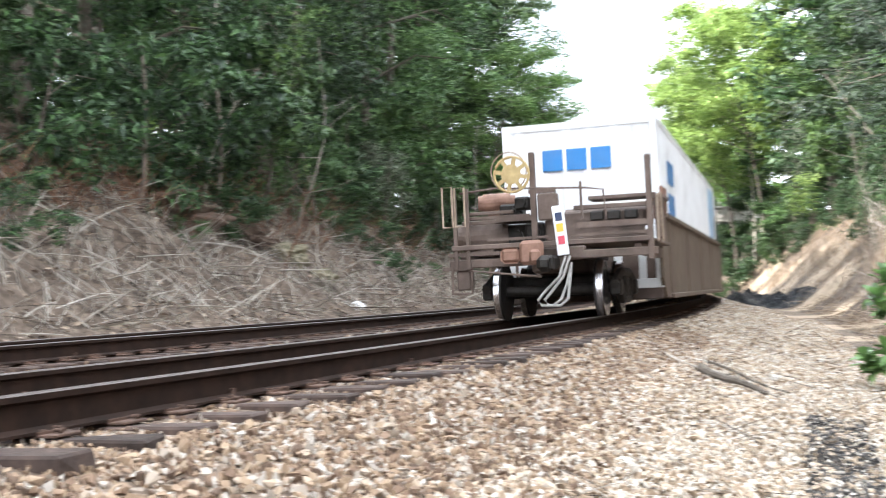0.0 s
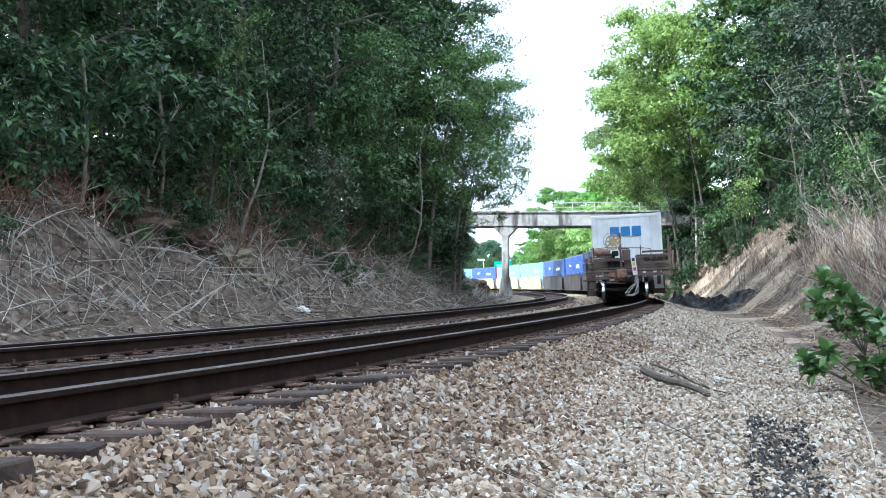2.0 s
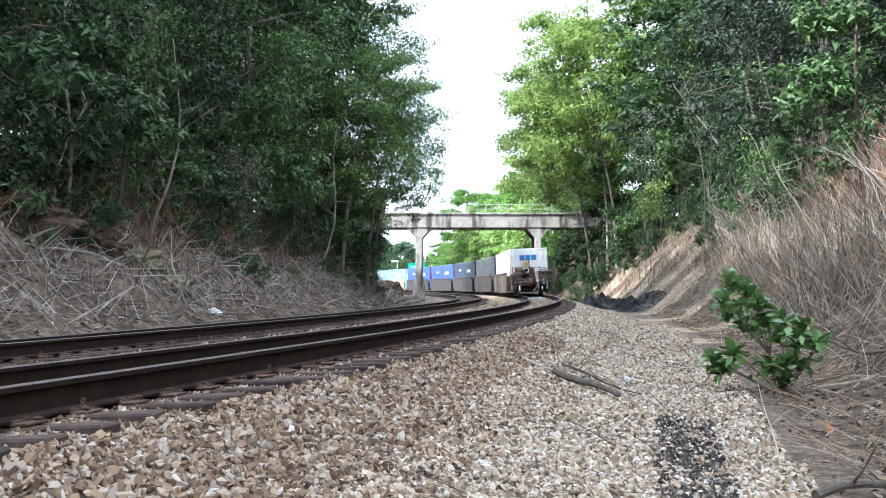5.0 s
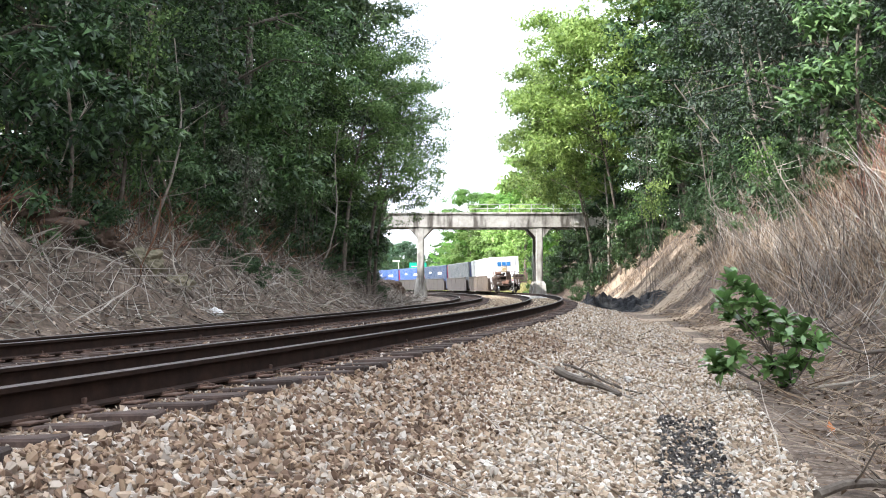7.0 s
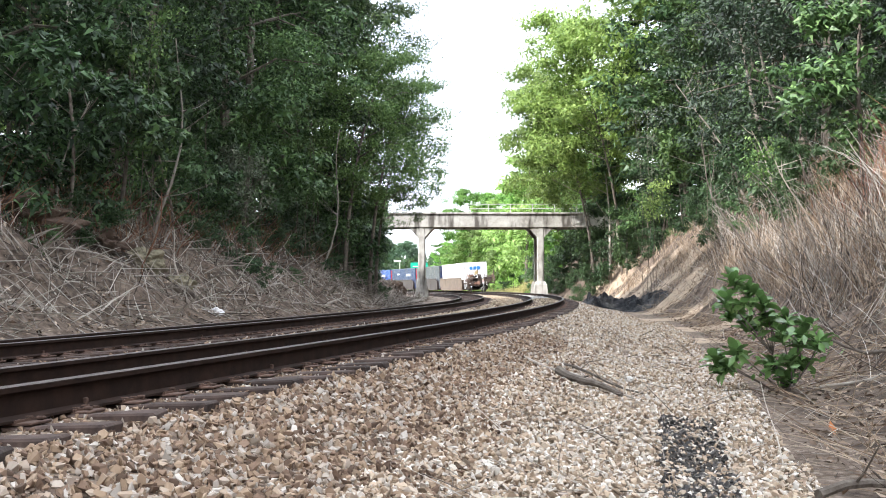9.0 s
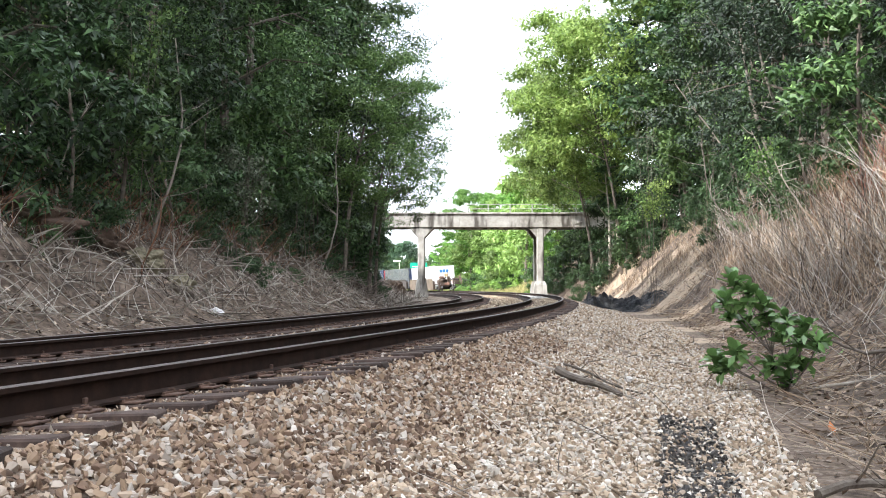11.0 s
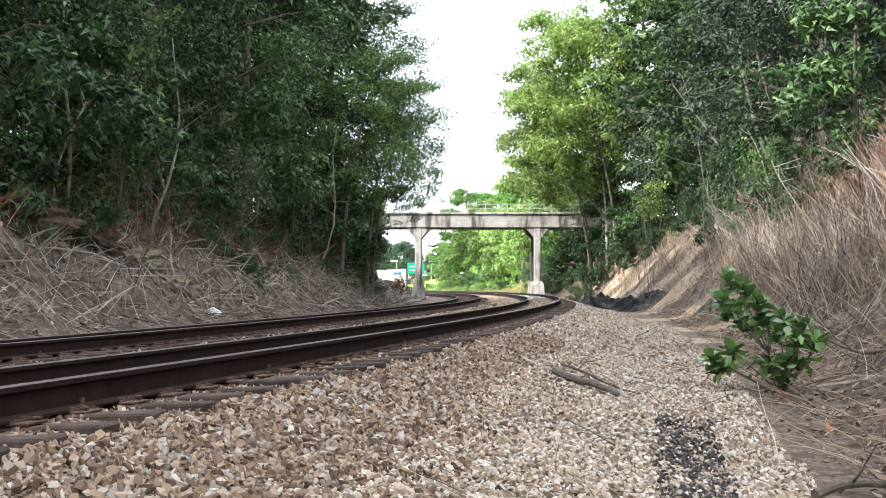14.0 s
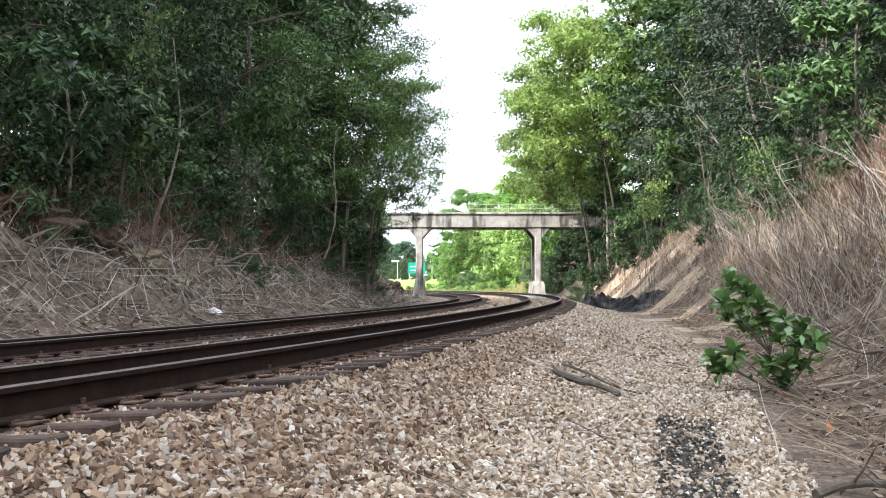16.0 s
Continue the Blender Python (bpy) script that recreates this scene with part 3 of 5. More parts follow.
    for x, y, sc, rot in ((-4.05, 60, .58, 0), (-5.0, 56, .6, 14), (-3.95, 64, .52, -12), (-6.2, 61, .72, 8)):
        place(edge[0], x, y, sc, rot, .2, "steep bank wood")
    # right wood
    for n, jit, gap in ((10.5, 1.3, 6.0), (15, 2, 8.0), (21, 3, 15.0)):
        s = 6.0 if n < 18 else 50.0
        while s < (103 if n < 18 else 124):
            p = at(s + rng.uniform(-1.5, 1.5), n + rng.uniform(-jit, jit) - 2.6 * smooth(30, 46, s) + .6 * smooth(60, 90, s))
            sc = rng.uniform(.85, 1.1)
            # up to s 76 the wood's shade comes from the darkened leaf colour
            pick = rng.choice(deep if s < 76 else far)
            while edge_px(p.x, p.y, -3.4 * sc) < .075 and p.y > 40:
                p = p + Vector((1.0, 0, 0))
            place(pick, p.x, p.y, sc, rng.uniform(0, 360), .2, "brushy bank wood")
            s += gap * rng.uniform(.85, 1.15)
    s = 11.0
    while s < 112:
        for n in (8.2, 10.5):
            p = at(s + rng.uniform(-1, 1), n + rng.uniform(-.7, .7) - 3.0 * smooth(26, 44, s) + 1.5 * smooth(58, 82, s))
            place(rng.choice(under[:3]), p.x, p.y, rng.uniform(.7, 1.2), rng.uniform(0, 360), .1, "brushy bank undergrowth")
        s += rng.uniform(3.2, 4.4)
    for x, y, sc, k in ((12.9, 103, 1.0, 1), (14.4, 100.5, 1.1, 0), (13.6, 106.5, 1.1, 2), (12.7, 108.5, .9, 1), (15.2, 96, 1.1, 2), (14.2, 104, 1.2, 0), (16.0, 93, 1.0, 1), (15.2, 108, 1.2, 2)):
        place(under[k], x, y, sc, rng.uniform(0, 360), .1, "brushy bank undergrowth")
    for i in range(26):      # creeping growth low on the steep bank
        p = at(rng.uniform(16, 75), rng.uniform(-15.6, -13.4))
        place(rng.choice(under[:2]), p.x, p.y, rng.uniform(.25, .5), rng.uniform(0, 360), .03, "steep bank undergrowth")
    for i in range(12):      # and on the brushy one
        p = at(rng.uniform(17, 45), rng.uniform(6.5, 8.5))
        place(rng.choice(under[:3]), p.x, p.y, rng.uniform(.35, .6), rng.uniform(0, 360), .03, "brushy bank undergrowth")
    # tall trees leaning over the bank before and behind the bridge
    for x, y, sc, k in ((19.5, 94, 1.3, 0), (20.0, 84, 1.3, 0), (25.0, 80, 1.45, 0), (17.5, 78, .9, 0), (22.0, 70, 1.2, 0)):
        place(far[k], x, y, sc, rng.uniform(0, 360), .2, "brushy bank wood")
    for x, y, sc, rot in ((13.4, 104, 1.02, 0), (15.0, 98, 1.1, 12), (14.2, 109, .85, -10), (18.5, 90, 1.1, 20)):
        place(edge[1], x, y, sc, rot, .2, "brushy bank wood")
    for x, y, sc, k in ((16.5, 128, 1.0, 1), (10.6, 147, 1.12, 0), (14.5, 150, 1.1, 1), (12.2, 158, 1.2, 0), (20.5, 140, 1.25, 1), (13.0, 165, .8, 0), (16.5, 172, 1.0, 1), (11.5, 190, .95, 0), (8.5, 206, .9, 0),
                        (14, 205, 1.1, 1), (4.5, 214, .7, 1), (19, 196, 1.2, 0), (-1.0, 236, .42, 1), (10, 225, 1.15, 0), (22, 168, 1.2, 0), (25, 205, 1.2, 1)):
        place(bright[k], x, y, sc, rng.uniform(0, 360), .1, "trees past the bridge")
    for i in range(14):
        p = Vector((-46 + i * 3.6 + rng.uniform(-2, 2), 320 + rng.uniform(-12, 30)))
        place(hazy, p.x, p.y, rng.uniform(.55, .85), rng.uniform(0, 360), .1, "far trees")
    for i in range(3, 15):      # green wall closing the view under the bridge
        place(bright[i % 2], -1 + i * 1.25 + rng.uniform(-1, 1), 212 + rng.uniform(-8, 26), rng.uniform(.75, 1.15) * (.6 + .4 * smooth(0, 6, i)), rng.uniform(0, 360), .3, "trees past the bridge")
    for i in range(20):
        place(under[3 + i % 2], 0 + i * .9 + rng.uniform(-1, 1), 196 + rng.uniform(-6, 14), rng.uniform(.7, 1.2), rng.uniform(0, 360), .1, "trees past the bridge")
    for i in range(26):
        place(under[i % 3], -46 + i * 1.8 + rng.uniform(-1, 1), 285 + rng.uniform(-15, 25), rng.uniform(.7, 1.3), rng.uniform(0, 360), .1, "far trees")
    for i in range(30):
        s, n = rng.uniform(124, 205), rng.uniform(.9, 5)
        p = at(s, n)
        place(rng.choice(under[2:]), p.x, p.y, rng.uniform(.3, .65), rng.uniform(0, 360), .05, "verge shrubs")
    for i in range(16):      # dark hollow under the bridge's side span
        p = at(rng.uniform(117, 134), rng.uniform(2.2, 7.5))
        place(rng.choice(under[:3]), p.x, p.y, rng.uniform(.8, 1.3), rng.uniform(0, 360), .1, "hollow undergrowth")
    for o in fine + far + bright + under + edge + deep + [hazy]:      # the patterns themselves stand deep in the woods
        p = at(rng.uniform(30, 110), rng.uniform(-36, -33))
        o.matrix_basis = pose(p.x, p.y, ground_z(p.x, p.y) - .1, 0, 0, 0)


build_woods()


def sticks(name, label, count, s_range, n_fn, length, radius, mat, stand, seed, category="brush", sides=3, curl=.22, clumps=0):
    """Dry stems and twigs as one body of brush; stand: 0 lying, 1 upright."""
    rng = np.random.default_rng(seed)
    verts, faces = [], []
    for i in range(count):
        u = rng.random()
        s = s_range[0] + (s_range[1] - s_range[0]) * u ** 1.6
        n = n_fn(rng)
        if clumps:      # stems rise in tufts
            tuft = np.random.default_rng(seed * 1000 + int(rng.integers(clumps)))
            s = s_range[0] + (s_range[1] - s_range[0]) * tuft.random() ** 1.4 + rng.normal(0, .25)
            n = n_fn(tuft) + rng.normal(0, .22)
        p = at(s, n)
        z = ground_z(p.x, p.y)
        ln = rng.uniform(*length)
        az = rng.uniform(0, 2 * math.pi)
        el = (stand * rng.uniform(.75, 1.5) + (1 - stand) * rng.uniform(-.15, .6))
        d = np.array([math.cos(az) * math.cos(el), math.sin(az) * math.cos(el), math.sin(el)])
        q = p + Vector((d[0], d[1], 0)) * .4
        rise = (ground_z(q.x, q.y) - z) / .4
        d[2] += rise * .8 if not stand else max(0, rise) * .9      # along the slope, never into it
        d /= np.linalg.norm(d)
        side = np.cross(d, [.2, .3, .9])
        side /= np.linalg.norm(side)
        b = np.cross(d, side)
        r = radius * rng.uniform(.5, 1.5) * (.55 + .45 * smooth(8, 24, s))
        base = np.array([p.x, p.y, z + rng.uniform(-.03, .08)])
        bend = side * ln * rng.uniform(-curl, curl) + np.array([0, 0, -.12 * ln * rng.random()])
        k0 = len(verts)
        for j, (t, rr) in enumerate(((0, r), (.35, r * .85), (.7, r * .65), (1, r * .3))):
            c = base + d * ln * t + bend * t * t
            for a in range(sides):
                an = 2 * math.pi * a / sides
                verts.append(tuple(c + (side * math.cos(an) + b * math.sin(an)) * rr))
        for j in range(3):
            for a in range(sides):
                o = k0 + j * sides
                faces.append((o + a, o + (a + 1) % sides, o + sides + (a + 1) % sides, o + sides + a))
    ob = raw(name, verts, faces, mat)
    return tagged(ob, label, category, kind="stuff")


sticks("dry_stems", "tall dry tan weed stems on the bank", 2600, (7, 75), lambda r: 3.0 + 6 * r.random(), (.5, 1.6), .008, M_DRY, 1, 21, curl=.5)
sticks("russet_stems", "reddish brown dry bracken stems on the bank", 2200, (11, 60), lambda r: 4.8 + 4.6 * r.random(), (.6, 1.8), .01, M_RUSSET, 1, 22, curl=.5)
sticks("fallen_twigs", "tangle of fallen dry twigs on the bank", 4200, (6, 80), lambda r: 1.0 + 7 * r.random() ** 1.2, (.25, 1.3), .008, M_DRY, 0, 23)
sticks("tall_brush", "tall tangled grey-brown weed canes on the bank", 3800, (13, 62), lambda r: 3.2 + 5.6 * r.random(), (.8, 2.5), .0095, M_GREYTWIG, .95, 51, curl=.6, clumps=300)
sticks("tan_canes", "tall tan dry weed canes on the bank", 3000, (12, 50), lambda r: 3.0 + 5.2 * r.random(), (.6, 1.9), .009, M_DRY, .9, 52, curl=.6, clumps=260)
sticks("red_canes", "tall reddish bramble canes on the bank", 1300, (13, 34), lambda r: 5.0 + 4.0 * r.random(), (1.2, 2.6), .011, M_REDCANE, 1, 53, curl=.5, clumps=70)
sticks("bank_grass", "sparse dry grass tufts on the sandy bank", 1600, (62, 104), lambda r: 2.8 + 5.5 * r.random(), (.3, 1.1), .014, M_DRY, 1, 54, curl=.5, clumps=130)
sticks("weed_tangle", "leaning grey weed stems and twigs on the bank", 3200, (7, 70), lambda r: 1.9 + 6.5 * r.random(), (.4, 1.3), .007, M_GREYTWIG, .45, 27, curl=.6)
sticks("cut_brush", "grey cut brush and dead twigs on the bank", 3900, (8, 90), lambda r: -11.9 - 4.5 * r.random(), (.3, 1.5), .011, M_GREYTWIG, 0, 24)
sticks("pale_branches", "pale broken branches lying on the bank", 520, (10, 70), lambda r: -12.0 - 3.4 * r.random(), (.5, 2.1), .021, M_PALEBARK, .12, 28)
sticks("dead_stalks", "upright dead stalks on the bank", 1800, (8, 100), lambda r: -12.2 - 4.5 * r.random(), (.3, 1.2), .009, M_GREYTWIG, .8, 25)
sticks("russet_undergrowth", "reddish dead undergrowth on the upper bank", 2600, (8, 60), lambda r: -14.6 - 2.5 * r.random(), (.5, 1.6), .011, M_RUSSET, .7, 26)
sticks("verge_grass", "tall dry yellow grass beside the line", 6000, (140, 215), lambda r: 0.4 + 5.5 * r.random(), (.5, 1.3), .02, M_GRASS, 1, 29)
sticks("ditch_twigs", "thin twigs lying on the gravel", 420, (6, 30), lambda r: -1.8 + 3.4 * r.random(), (.15, .7), .006, M_GREYTWIG, 0, 30)


def leaf_litter(name, count, s_range, n_range, size, seed, label):
    rng = np.random.default_rng(seed)
    pts = []
    for i in range(count):
        p = at(s_range[0] + (s_range[1] - s_range[0]) * rng.random() ** 1.5, rng.uniform(*n_range))
        pts.append((p.x, p.y, ground_z(p.x, p.y) + .02))
    v, f = leaves(rng, pts, np.full(len(pts), .015), 1, size, .9)
    ob = new(name, mesh_np(name, v, f, M_LITTER))
    tagged(ob, label, "leaf litter", kind="stuff")


leaf_litter("leaf_litter", 16000, (5, 75), (.7, 8.5), .1, 41, "brown dead leaves scattered over the bank")
leaf_litter("bank_leaf_litter", 12000, (9, 95), (-17, -11.8), .13, 42, "brown dead leaves scattered over the cut bank")


# ---------------------------------------------------------------- ballast stones
def stones(name, spec, mat, seed, fine, label="loose crushed stone ballast, tan and grey"):
    """Crushed stone lying on the trackbed; spec rows: s0, s1, n0, n1, stones per square metre, smallest, largest."""
    rng = np.random.default_rng(seed)
    kinds = []
    for v in range(14):      # angular crushed shapes
        bm = bmesh.new()
        for _ in range(9 if fine else 7):
            q = rng.normal(0, 1, 3)
            bm.verts.new(q / np.linalg.norm(q) * rng.uniform(.8, 1.1))
        h = bmesh.ops.convex_hull(bm, input=bm.verts)
        bmesh.ops.delete(bm, geom=[g for g in h["geom_interior"] if isinstance(g, bmesh.types.BMVert)], context="VERTS")
        bmesh.ops.triangulate(bm, faces=bm.faces)
        bm.verts.index_update()
        kinds.append((np.array([w.co[:] for w in bm.verts]), np.array([[w.index for w in f.verts] for f in bm.faces])))
        bm.free()
    V, F, k = [], [], 0
    for s0, s1, n0, n1, dens, lo, hi in spec:
        for i in range(int((s1 - s0) * (n1 - n0) * dens)):
            s, n = rng.uniform(s0, s1), rng.uniform(n0, n1)
            p = at(s, n)
            z = ground_z(p.x, p.y)
            r = rng.uniform(lo, hi) / 2
            bv, bf = kinds[rng.integers(14)]
            sh = bv * np.array([rng.uniform(.9, 1.5), rng.uniform(.75, 1.15), rng.uniform(.5, .85)]) * r
            q, _ = np.linalg.qr(rng.normal(0, 1, (3, 3)))
            V.append(sh @ q + np.array([p.x, p.y, z + r * rng.uniform(-.25, .75)]))
            F.append(bf + k)
            k += len(bv)
    me = mesh_np(name, np.concatenate(V), np.concatenate(F), mat)
    me.shade_flat()      # broken faces with crisp edges
    ob = new(name, me)
    return tagged(ob, label, "ballast", kind="stuff")


stones("ballast", [(2.5, 9, -1.9, .65, 1000, .024, .07), (9, 20, -2.1, .55, 560, .028, .072)], M_BALLAST, 31, True)
stones("dusty_ballast", [(2.5, 9, -3.0, -1.5, 1050, .026, .074), (9, 20, -3.0, -1.6, 600, .03, .075)], M_BROWNSTONE, 34, True, "rust-dusted brown ballast beside the track")
stones("far_ballast", [(3, 30, -3.75, -2.9, 420, .022, .05), (4, 30, -5.6, -3.7, 110, .05, .085), (5, 40, -7.4, -5.6, 120, .05, .09), (10, 60, -11.2, -9.8, 40, .05, .1),
                       (45, 90, -7.4, -5.6, 25, .06, .12)], M_BROWNSTONE, 32, False)
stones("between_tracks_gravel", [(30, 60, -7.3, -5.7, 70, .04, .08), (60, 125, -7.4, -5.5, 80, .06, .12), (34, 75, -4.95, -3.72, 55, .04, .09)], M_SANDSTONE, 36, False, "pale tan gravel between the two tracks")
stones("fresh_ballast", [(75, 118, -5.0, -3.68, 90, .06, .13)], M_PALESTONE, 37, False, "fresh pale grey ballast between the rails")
stones("shoulder_ballast", [(20, 45, -2.95, .3, 130, .045, .09), (45, 80, -2.9, -.5, 35, .06, .12)], M_BALLAST, 35, False)
stones("wet_gravel", [(6.4, 8.6, -.38, .12, 2000, .03, .062), (8.6, 10.2, -.44, .07, 1700, .032, .066), (10.2, 12.0, -.5, .02, 1300, .032, .066)], M_DARKSTONE, 33, True, "dark wet gravel in the ditch")


# ---------------------------------------------------------------- single things on the banks and in the ditch
def on(x, y, dz=0.0):
    return Vector((x, y, ground_z(x, y) + dz))


def build_bush():
    """A young evergreen with broad glossy leaves in whorls at the branch ends."""
    rng = np.random.default_rng(5)
    t = new("evergreen_bush")
    base = on(4.38, 14.89, -.03)
    t.matrix_basis = Matrix.Translation(base)
    tips = []
    ends = [(-.62, 1.48), (-.48, 1.36), (-.74, 1.22), (-.36, 1.2), (-.6, 1.05), (-.26, 1.0), (-.42, .92), (.06, .98), (.27, .9), (.36, .68), (.14, .74), (-.12, .78),
            (-.86, .45), (-.72, .36), (-.72, .56), (-.04, .46), (.22, .42), (.02, .24), (-.22, .42)]
    for x, z in ends:
        tip = Vector((x + rng.uniform(-.03, .03), rng.uniform(-.28, .28), z))
        root = Vector((-.16 * (z > .9), 0, .5 * (z > .9))) if x < 0 else Vector((0, 0, .12))
        mid = root.lerp(tip, .5) + Vector((.06, 0, -.05))
        bm = bmesh.new()
        tube(bm, [(0, 0, -.05), root * .6, root, mid, tip] if root.z > .3 else [(0, 0, -.05), mid, tip], .014, .006, 6)
        part("branch", bm, M_BARK, t)
        tips.append(tip)
    # one leaf blade, shared
    bm = bmesh.new()
    rows = []
    for k in range(6):
        u = k / 5
        w = .038 * math.sin(math.pi * min(1, u * .9 + .08)) ** .8 + .003
        y, z = .15 * u, .02 * math.sin(u * 2.4)
        rows.append([bm.verts.new((-w, y, z + .012)), bm.verts.new((0, y, z)), bm.verts.new((w, y, z + .012))])
    for p, q in zip(rows, rows[1:]):
        for k in (0, 1):
            bm.faces.new((p[k], p[k + 1], q[k + 1], q[k]))
    me = bpy.data.meshes.new("leaf")
    bm.to_mesh(me)
    bm.free()
    me.materials.append(M_GLOSSY)
    me.polygons.foreach_set("use_smooth", [True] * len(me.polygons))
    n = 0
    for tip in tips:
        for k in range(15):
            if n >= 290:
                break
            az, el = k * 2.4 + rng.uniform(-.4, .4), rng.uniform(-.35, .95)
            m = Matrix.Translation(tip - Vector((0, 0, .011 * k))) @ Matrix.Rotation(az, 4, "Z") @ Matrix.Rotation(el, 4, "X") @ Matrix.Rotation(rng.uniform(-.6, .6), 4, "Y") @ Matrix.Scale(rng.uniform(1.0, 1.65), 4)
            o = new("leaf", me)
            o.parent, o.matrix_basis = t, m
            n += 1
    v, f = leaves(rng, [tuple(p * .93) for p in tips], np.full(len(tips), .12), 14, .14, .5)
    inner = new("small_leaves", mesh_np("small_leaves", v, f, M_GLOSSY))
    inner.parent, inner["kind"] = t, "stuff"
    tagged(t, "young evergreen bush with broad glossy green leaves", "bush")


M_GLOSSY = material("glossy_evergreen_leaf", [(0.2, (.035, .075, .026)), (0.5, (.12, .22, .065)), (0.85, (.3, .42, .17))], scale=3, rough=.26, bump=.05, vary=.4, leaf=.3, spec=.6)
build_bush()


def bare_tree(name, label, path, r0, r1, twigs, seed, mat=None, category="tree"):
    """A bare stem along path with thin side branches."""
    rng = np.random.default_rng(seed)
    t = new(name)
    o = Vector(path[0])
    t.matrix_basis = Matrix.Translation(o)
    pts = [Vector(p) - o for p in path]
    bm = bmesh.new()
    tube(bm, pts, r0, r1, 8)
    part("stem", bm, mat or M_PALEBARK, t)
    for i in range(twigs):
        u = rng.uniform(.25, .98) * (len(pts) - 1)
        p = pts[int(u)].lerp(pts[min(len(pts) - 1, int(u) + 1)], u % 1)
        ln = rng.uniform(.12, .34) * pts[-1].length
        d = Vector((rng.normal(), rng.normal(), rng.uniform(.1, 1.2))).normalized()
        bm = bmesh.new()
        tube(bm, [p, p + d * ln * .5 + Vector((0, 0, -.04 * ln)), p + d * ln + Vector(rng.normal(0, .1 * ln, 3))], r0 * .32, r1 * .3, 5)
        part("side_branch", bm, mat or M_PALEBARK, t)
    return tagged(t, label, category)


def bare(name, label, x, y, dx, dz, dy=0.0, r=.06, twigs=4, seed=1, kink=.12, mat=None):
    b0 = on(x, y, -.15)
    path = [b0 + Vector((dx * u + kink * math.sin(u * 5 + seed), dy * u, dz * u)) for u in np.linspace(0, 1, 7)]
    path[0] = b0
    return bare_tree(name, label, path, r, r * .35, twigs, seed, mat)


bare("dead_sapling", "slender pale dead sapling leaning on the bank", -10.05, 29.2, .95, 3.1, r=.05, twigs=5, seed=2)
bare("bare_tree", "tall bare trunk with thin twigs at the wood's edge", -10.7, 30.5, .9, 7.5, r=.055, twigs=9, seed=12)
bare("leaning_trunk", "pale leaning bare trunk on the upper bank", 15.0, 50, -2.9, 9.5, r=.11, twigs=9, seed=3, kink=.3, mat=M_GREYTRUNK)
bare("leaning_trunk", "pale leaning bare trunk on the upper bank", 15.6, 51, -2.2, 10.5, r=.09, twigs=9, seed=8, kink=.3, mat=M_GREYTRUNK)
bare("fallen_pole", "pale dead trunk leaning against the bridge end", 15.2, 112, -2.9, 4.6, r=.14, twigs=1, seed=4, kink=.03)
bare("bare_tree", "tall bare pale trunk beside the bridge", 14.6, 101, -.5, 10.5, r=.13, twigs=4, seed=5)
bare("bare_tree", "tall bare pale trunk beside the bridge", 15.6, 103, -.9, 11.5, r=.12, twigs=4, seed=6)
bare("crooked_branch", "crooked pale branch rising from the bank", -7.3, 85, 1.9, 5.6, r=.09, twigs=4, seed=7, kink=.3)
bare("crooked_branch", "crooked pale branch rising from the bank", -7.8, 83, 2.4, 3.2, r=.08, twigs=3, seed=9, kink=.3)
bare("dead_sapling", "thin bare dead sapling on the brushy bank", 13.8, 46, -1.6, 3.6, r=.05, twigs=6, seed=10)
bare("dead_sapling", "thin bare dead sapling among the brush", 12.2, 38, -1.2, 2.6, r=.04, twigs=6, seed=13)
bare("red_stem_shrub", "leafless reddish shrub on the cut bank", -7.6, 29.0, .5, 2.2, r=.03, twigs=9, seed=11, mat=M_RUSSET)
bare("dead_sapling", "thin bare dead sapling on the cut bank", -7.0, 31.5, -.5, 1.9, r=.03, twigs=5, seed=15)


def vine(x, y, z0, z1, width, mat, seed, count=260, size=.13):
    """A climbing vine: a thin stem from the ground and leaves hanging between z0 and z1."""
    rng = np.random.default_rng(seed)
    t = new("hanging_vine")
    b = on(x, y, -.1)
    t.matrix_basis = Matrix.Translation(b)
    hooks = []
    for k in range(3):
        ax = (k - 1) * width * .35
        top = Vector((ax + rng.uniform(-.2, .2), rng.uniform(-.2, .2), z1 - b.z - rng.uniform(0, .15) * (z1 - z0)))
        pts = [Vector((ax * .3, 0, 0)).lerp(top, u) + Vector((.12 * math.sin(u * 7 + seed + k), .08 * math.cos(u * 5 + k), 0)) * min(1, 4 * u) for u in np.linspace(0, 1, 8)]
        bm = bmesh.new()
        tube(bm, pts, .014, .006, 5)
        part("stem", bm, M_BARK, t)
        for i in range(14):
            zz = z0 - b.z + (z1 - z0) * rng.random()
            u = min(.999, max(0, zz / max(top.z, .1))) * 7
            q = pts[int(u)].lerp(pts[int(u) + 1], u % 1)
            hooks.append((q.x + rng.normal(0, width * .2), q.y + rng.normal(0, .15), zz))
    v, f = leaves(rng, hooks, np.full(len(hooks), .12 + width * .06), count // 14, size, .3)
    o = new("vine_leaves", mesh_np("vine_leaves", v, f, mat))
    o.parent, o["kind"] = t, "stuff"
    return tagged(t, "leafy vine hanging at the wood's edge", "vine", group="vines")


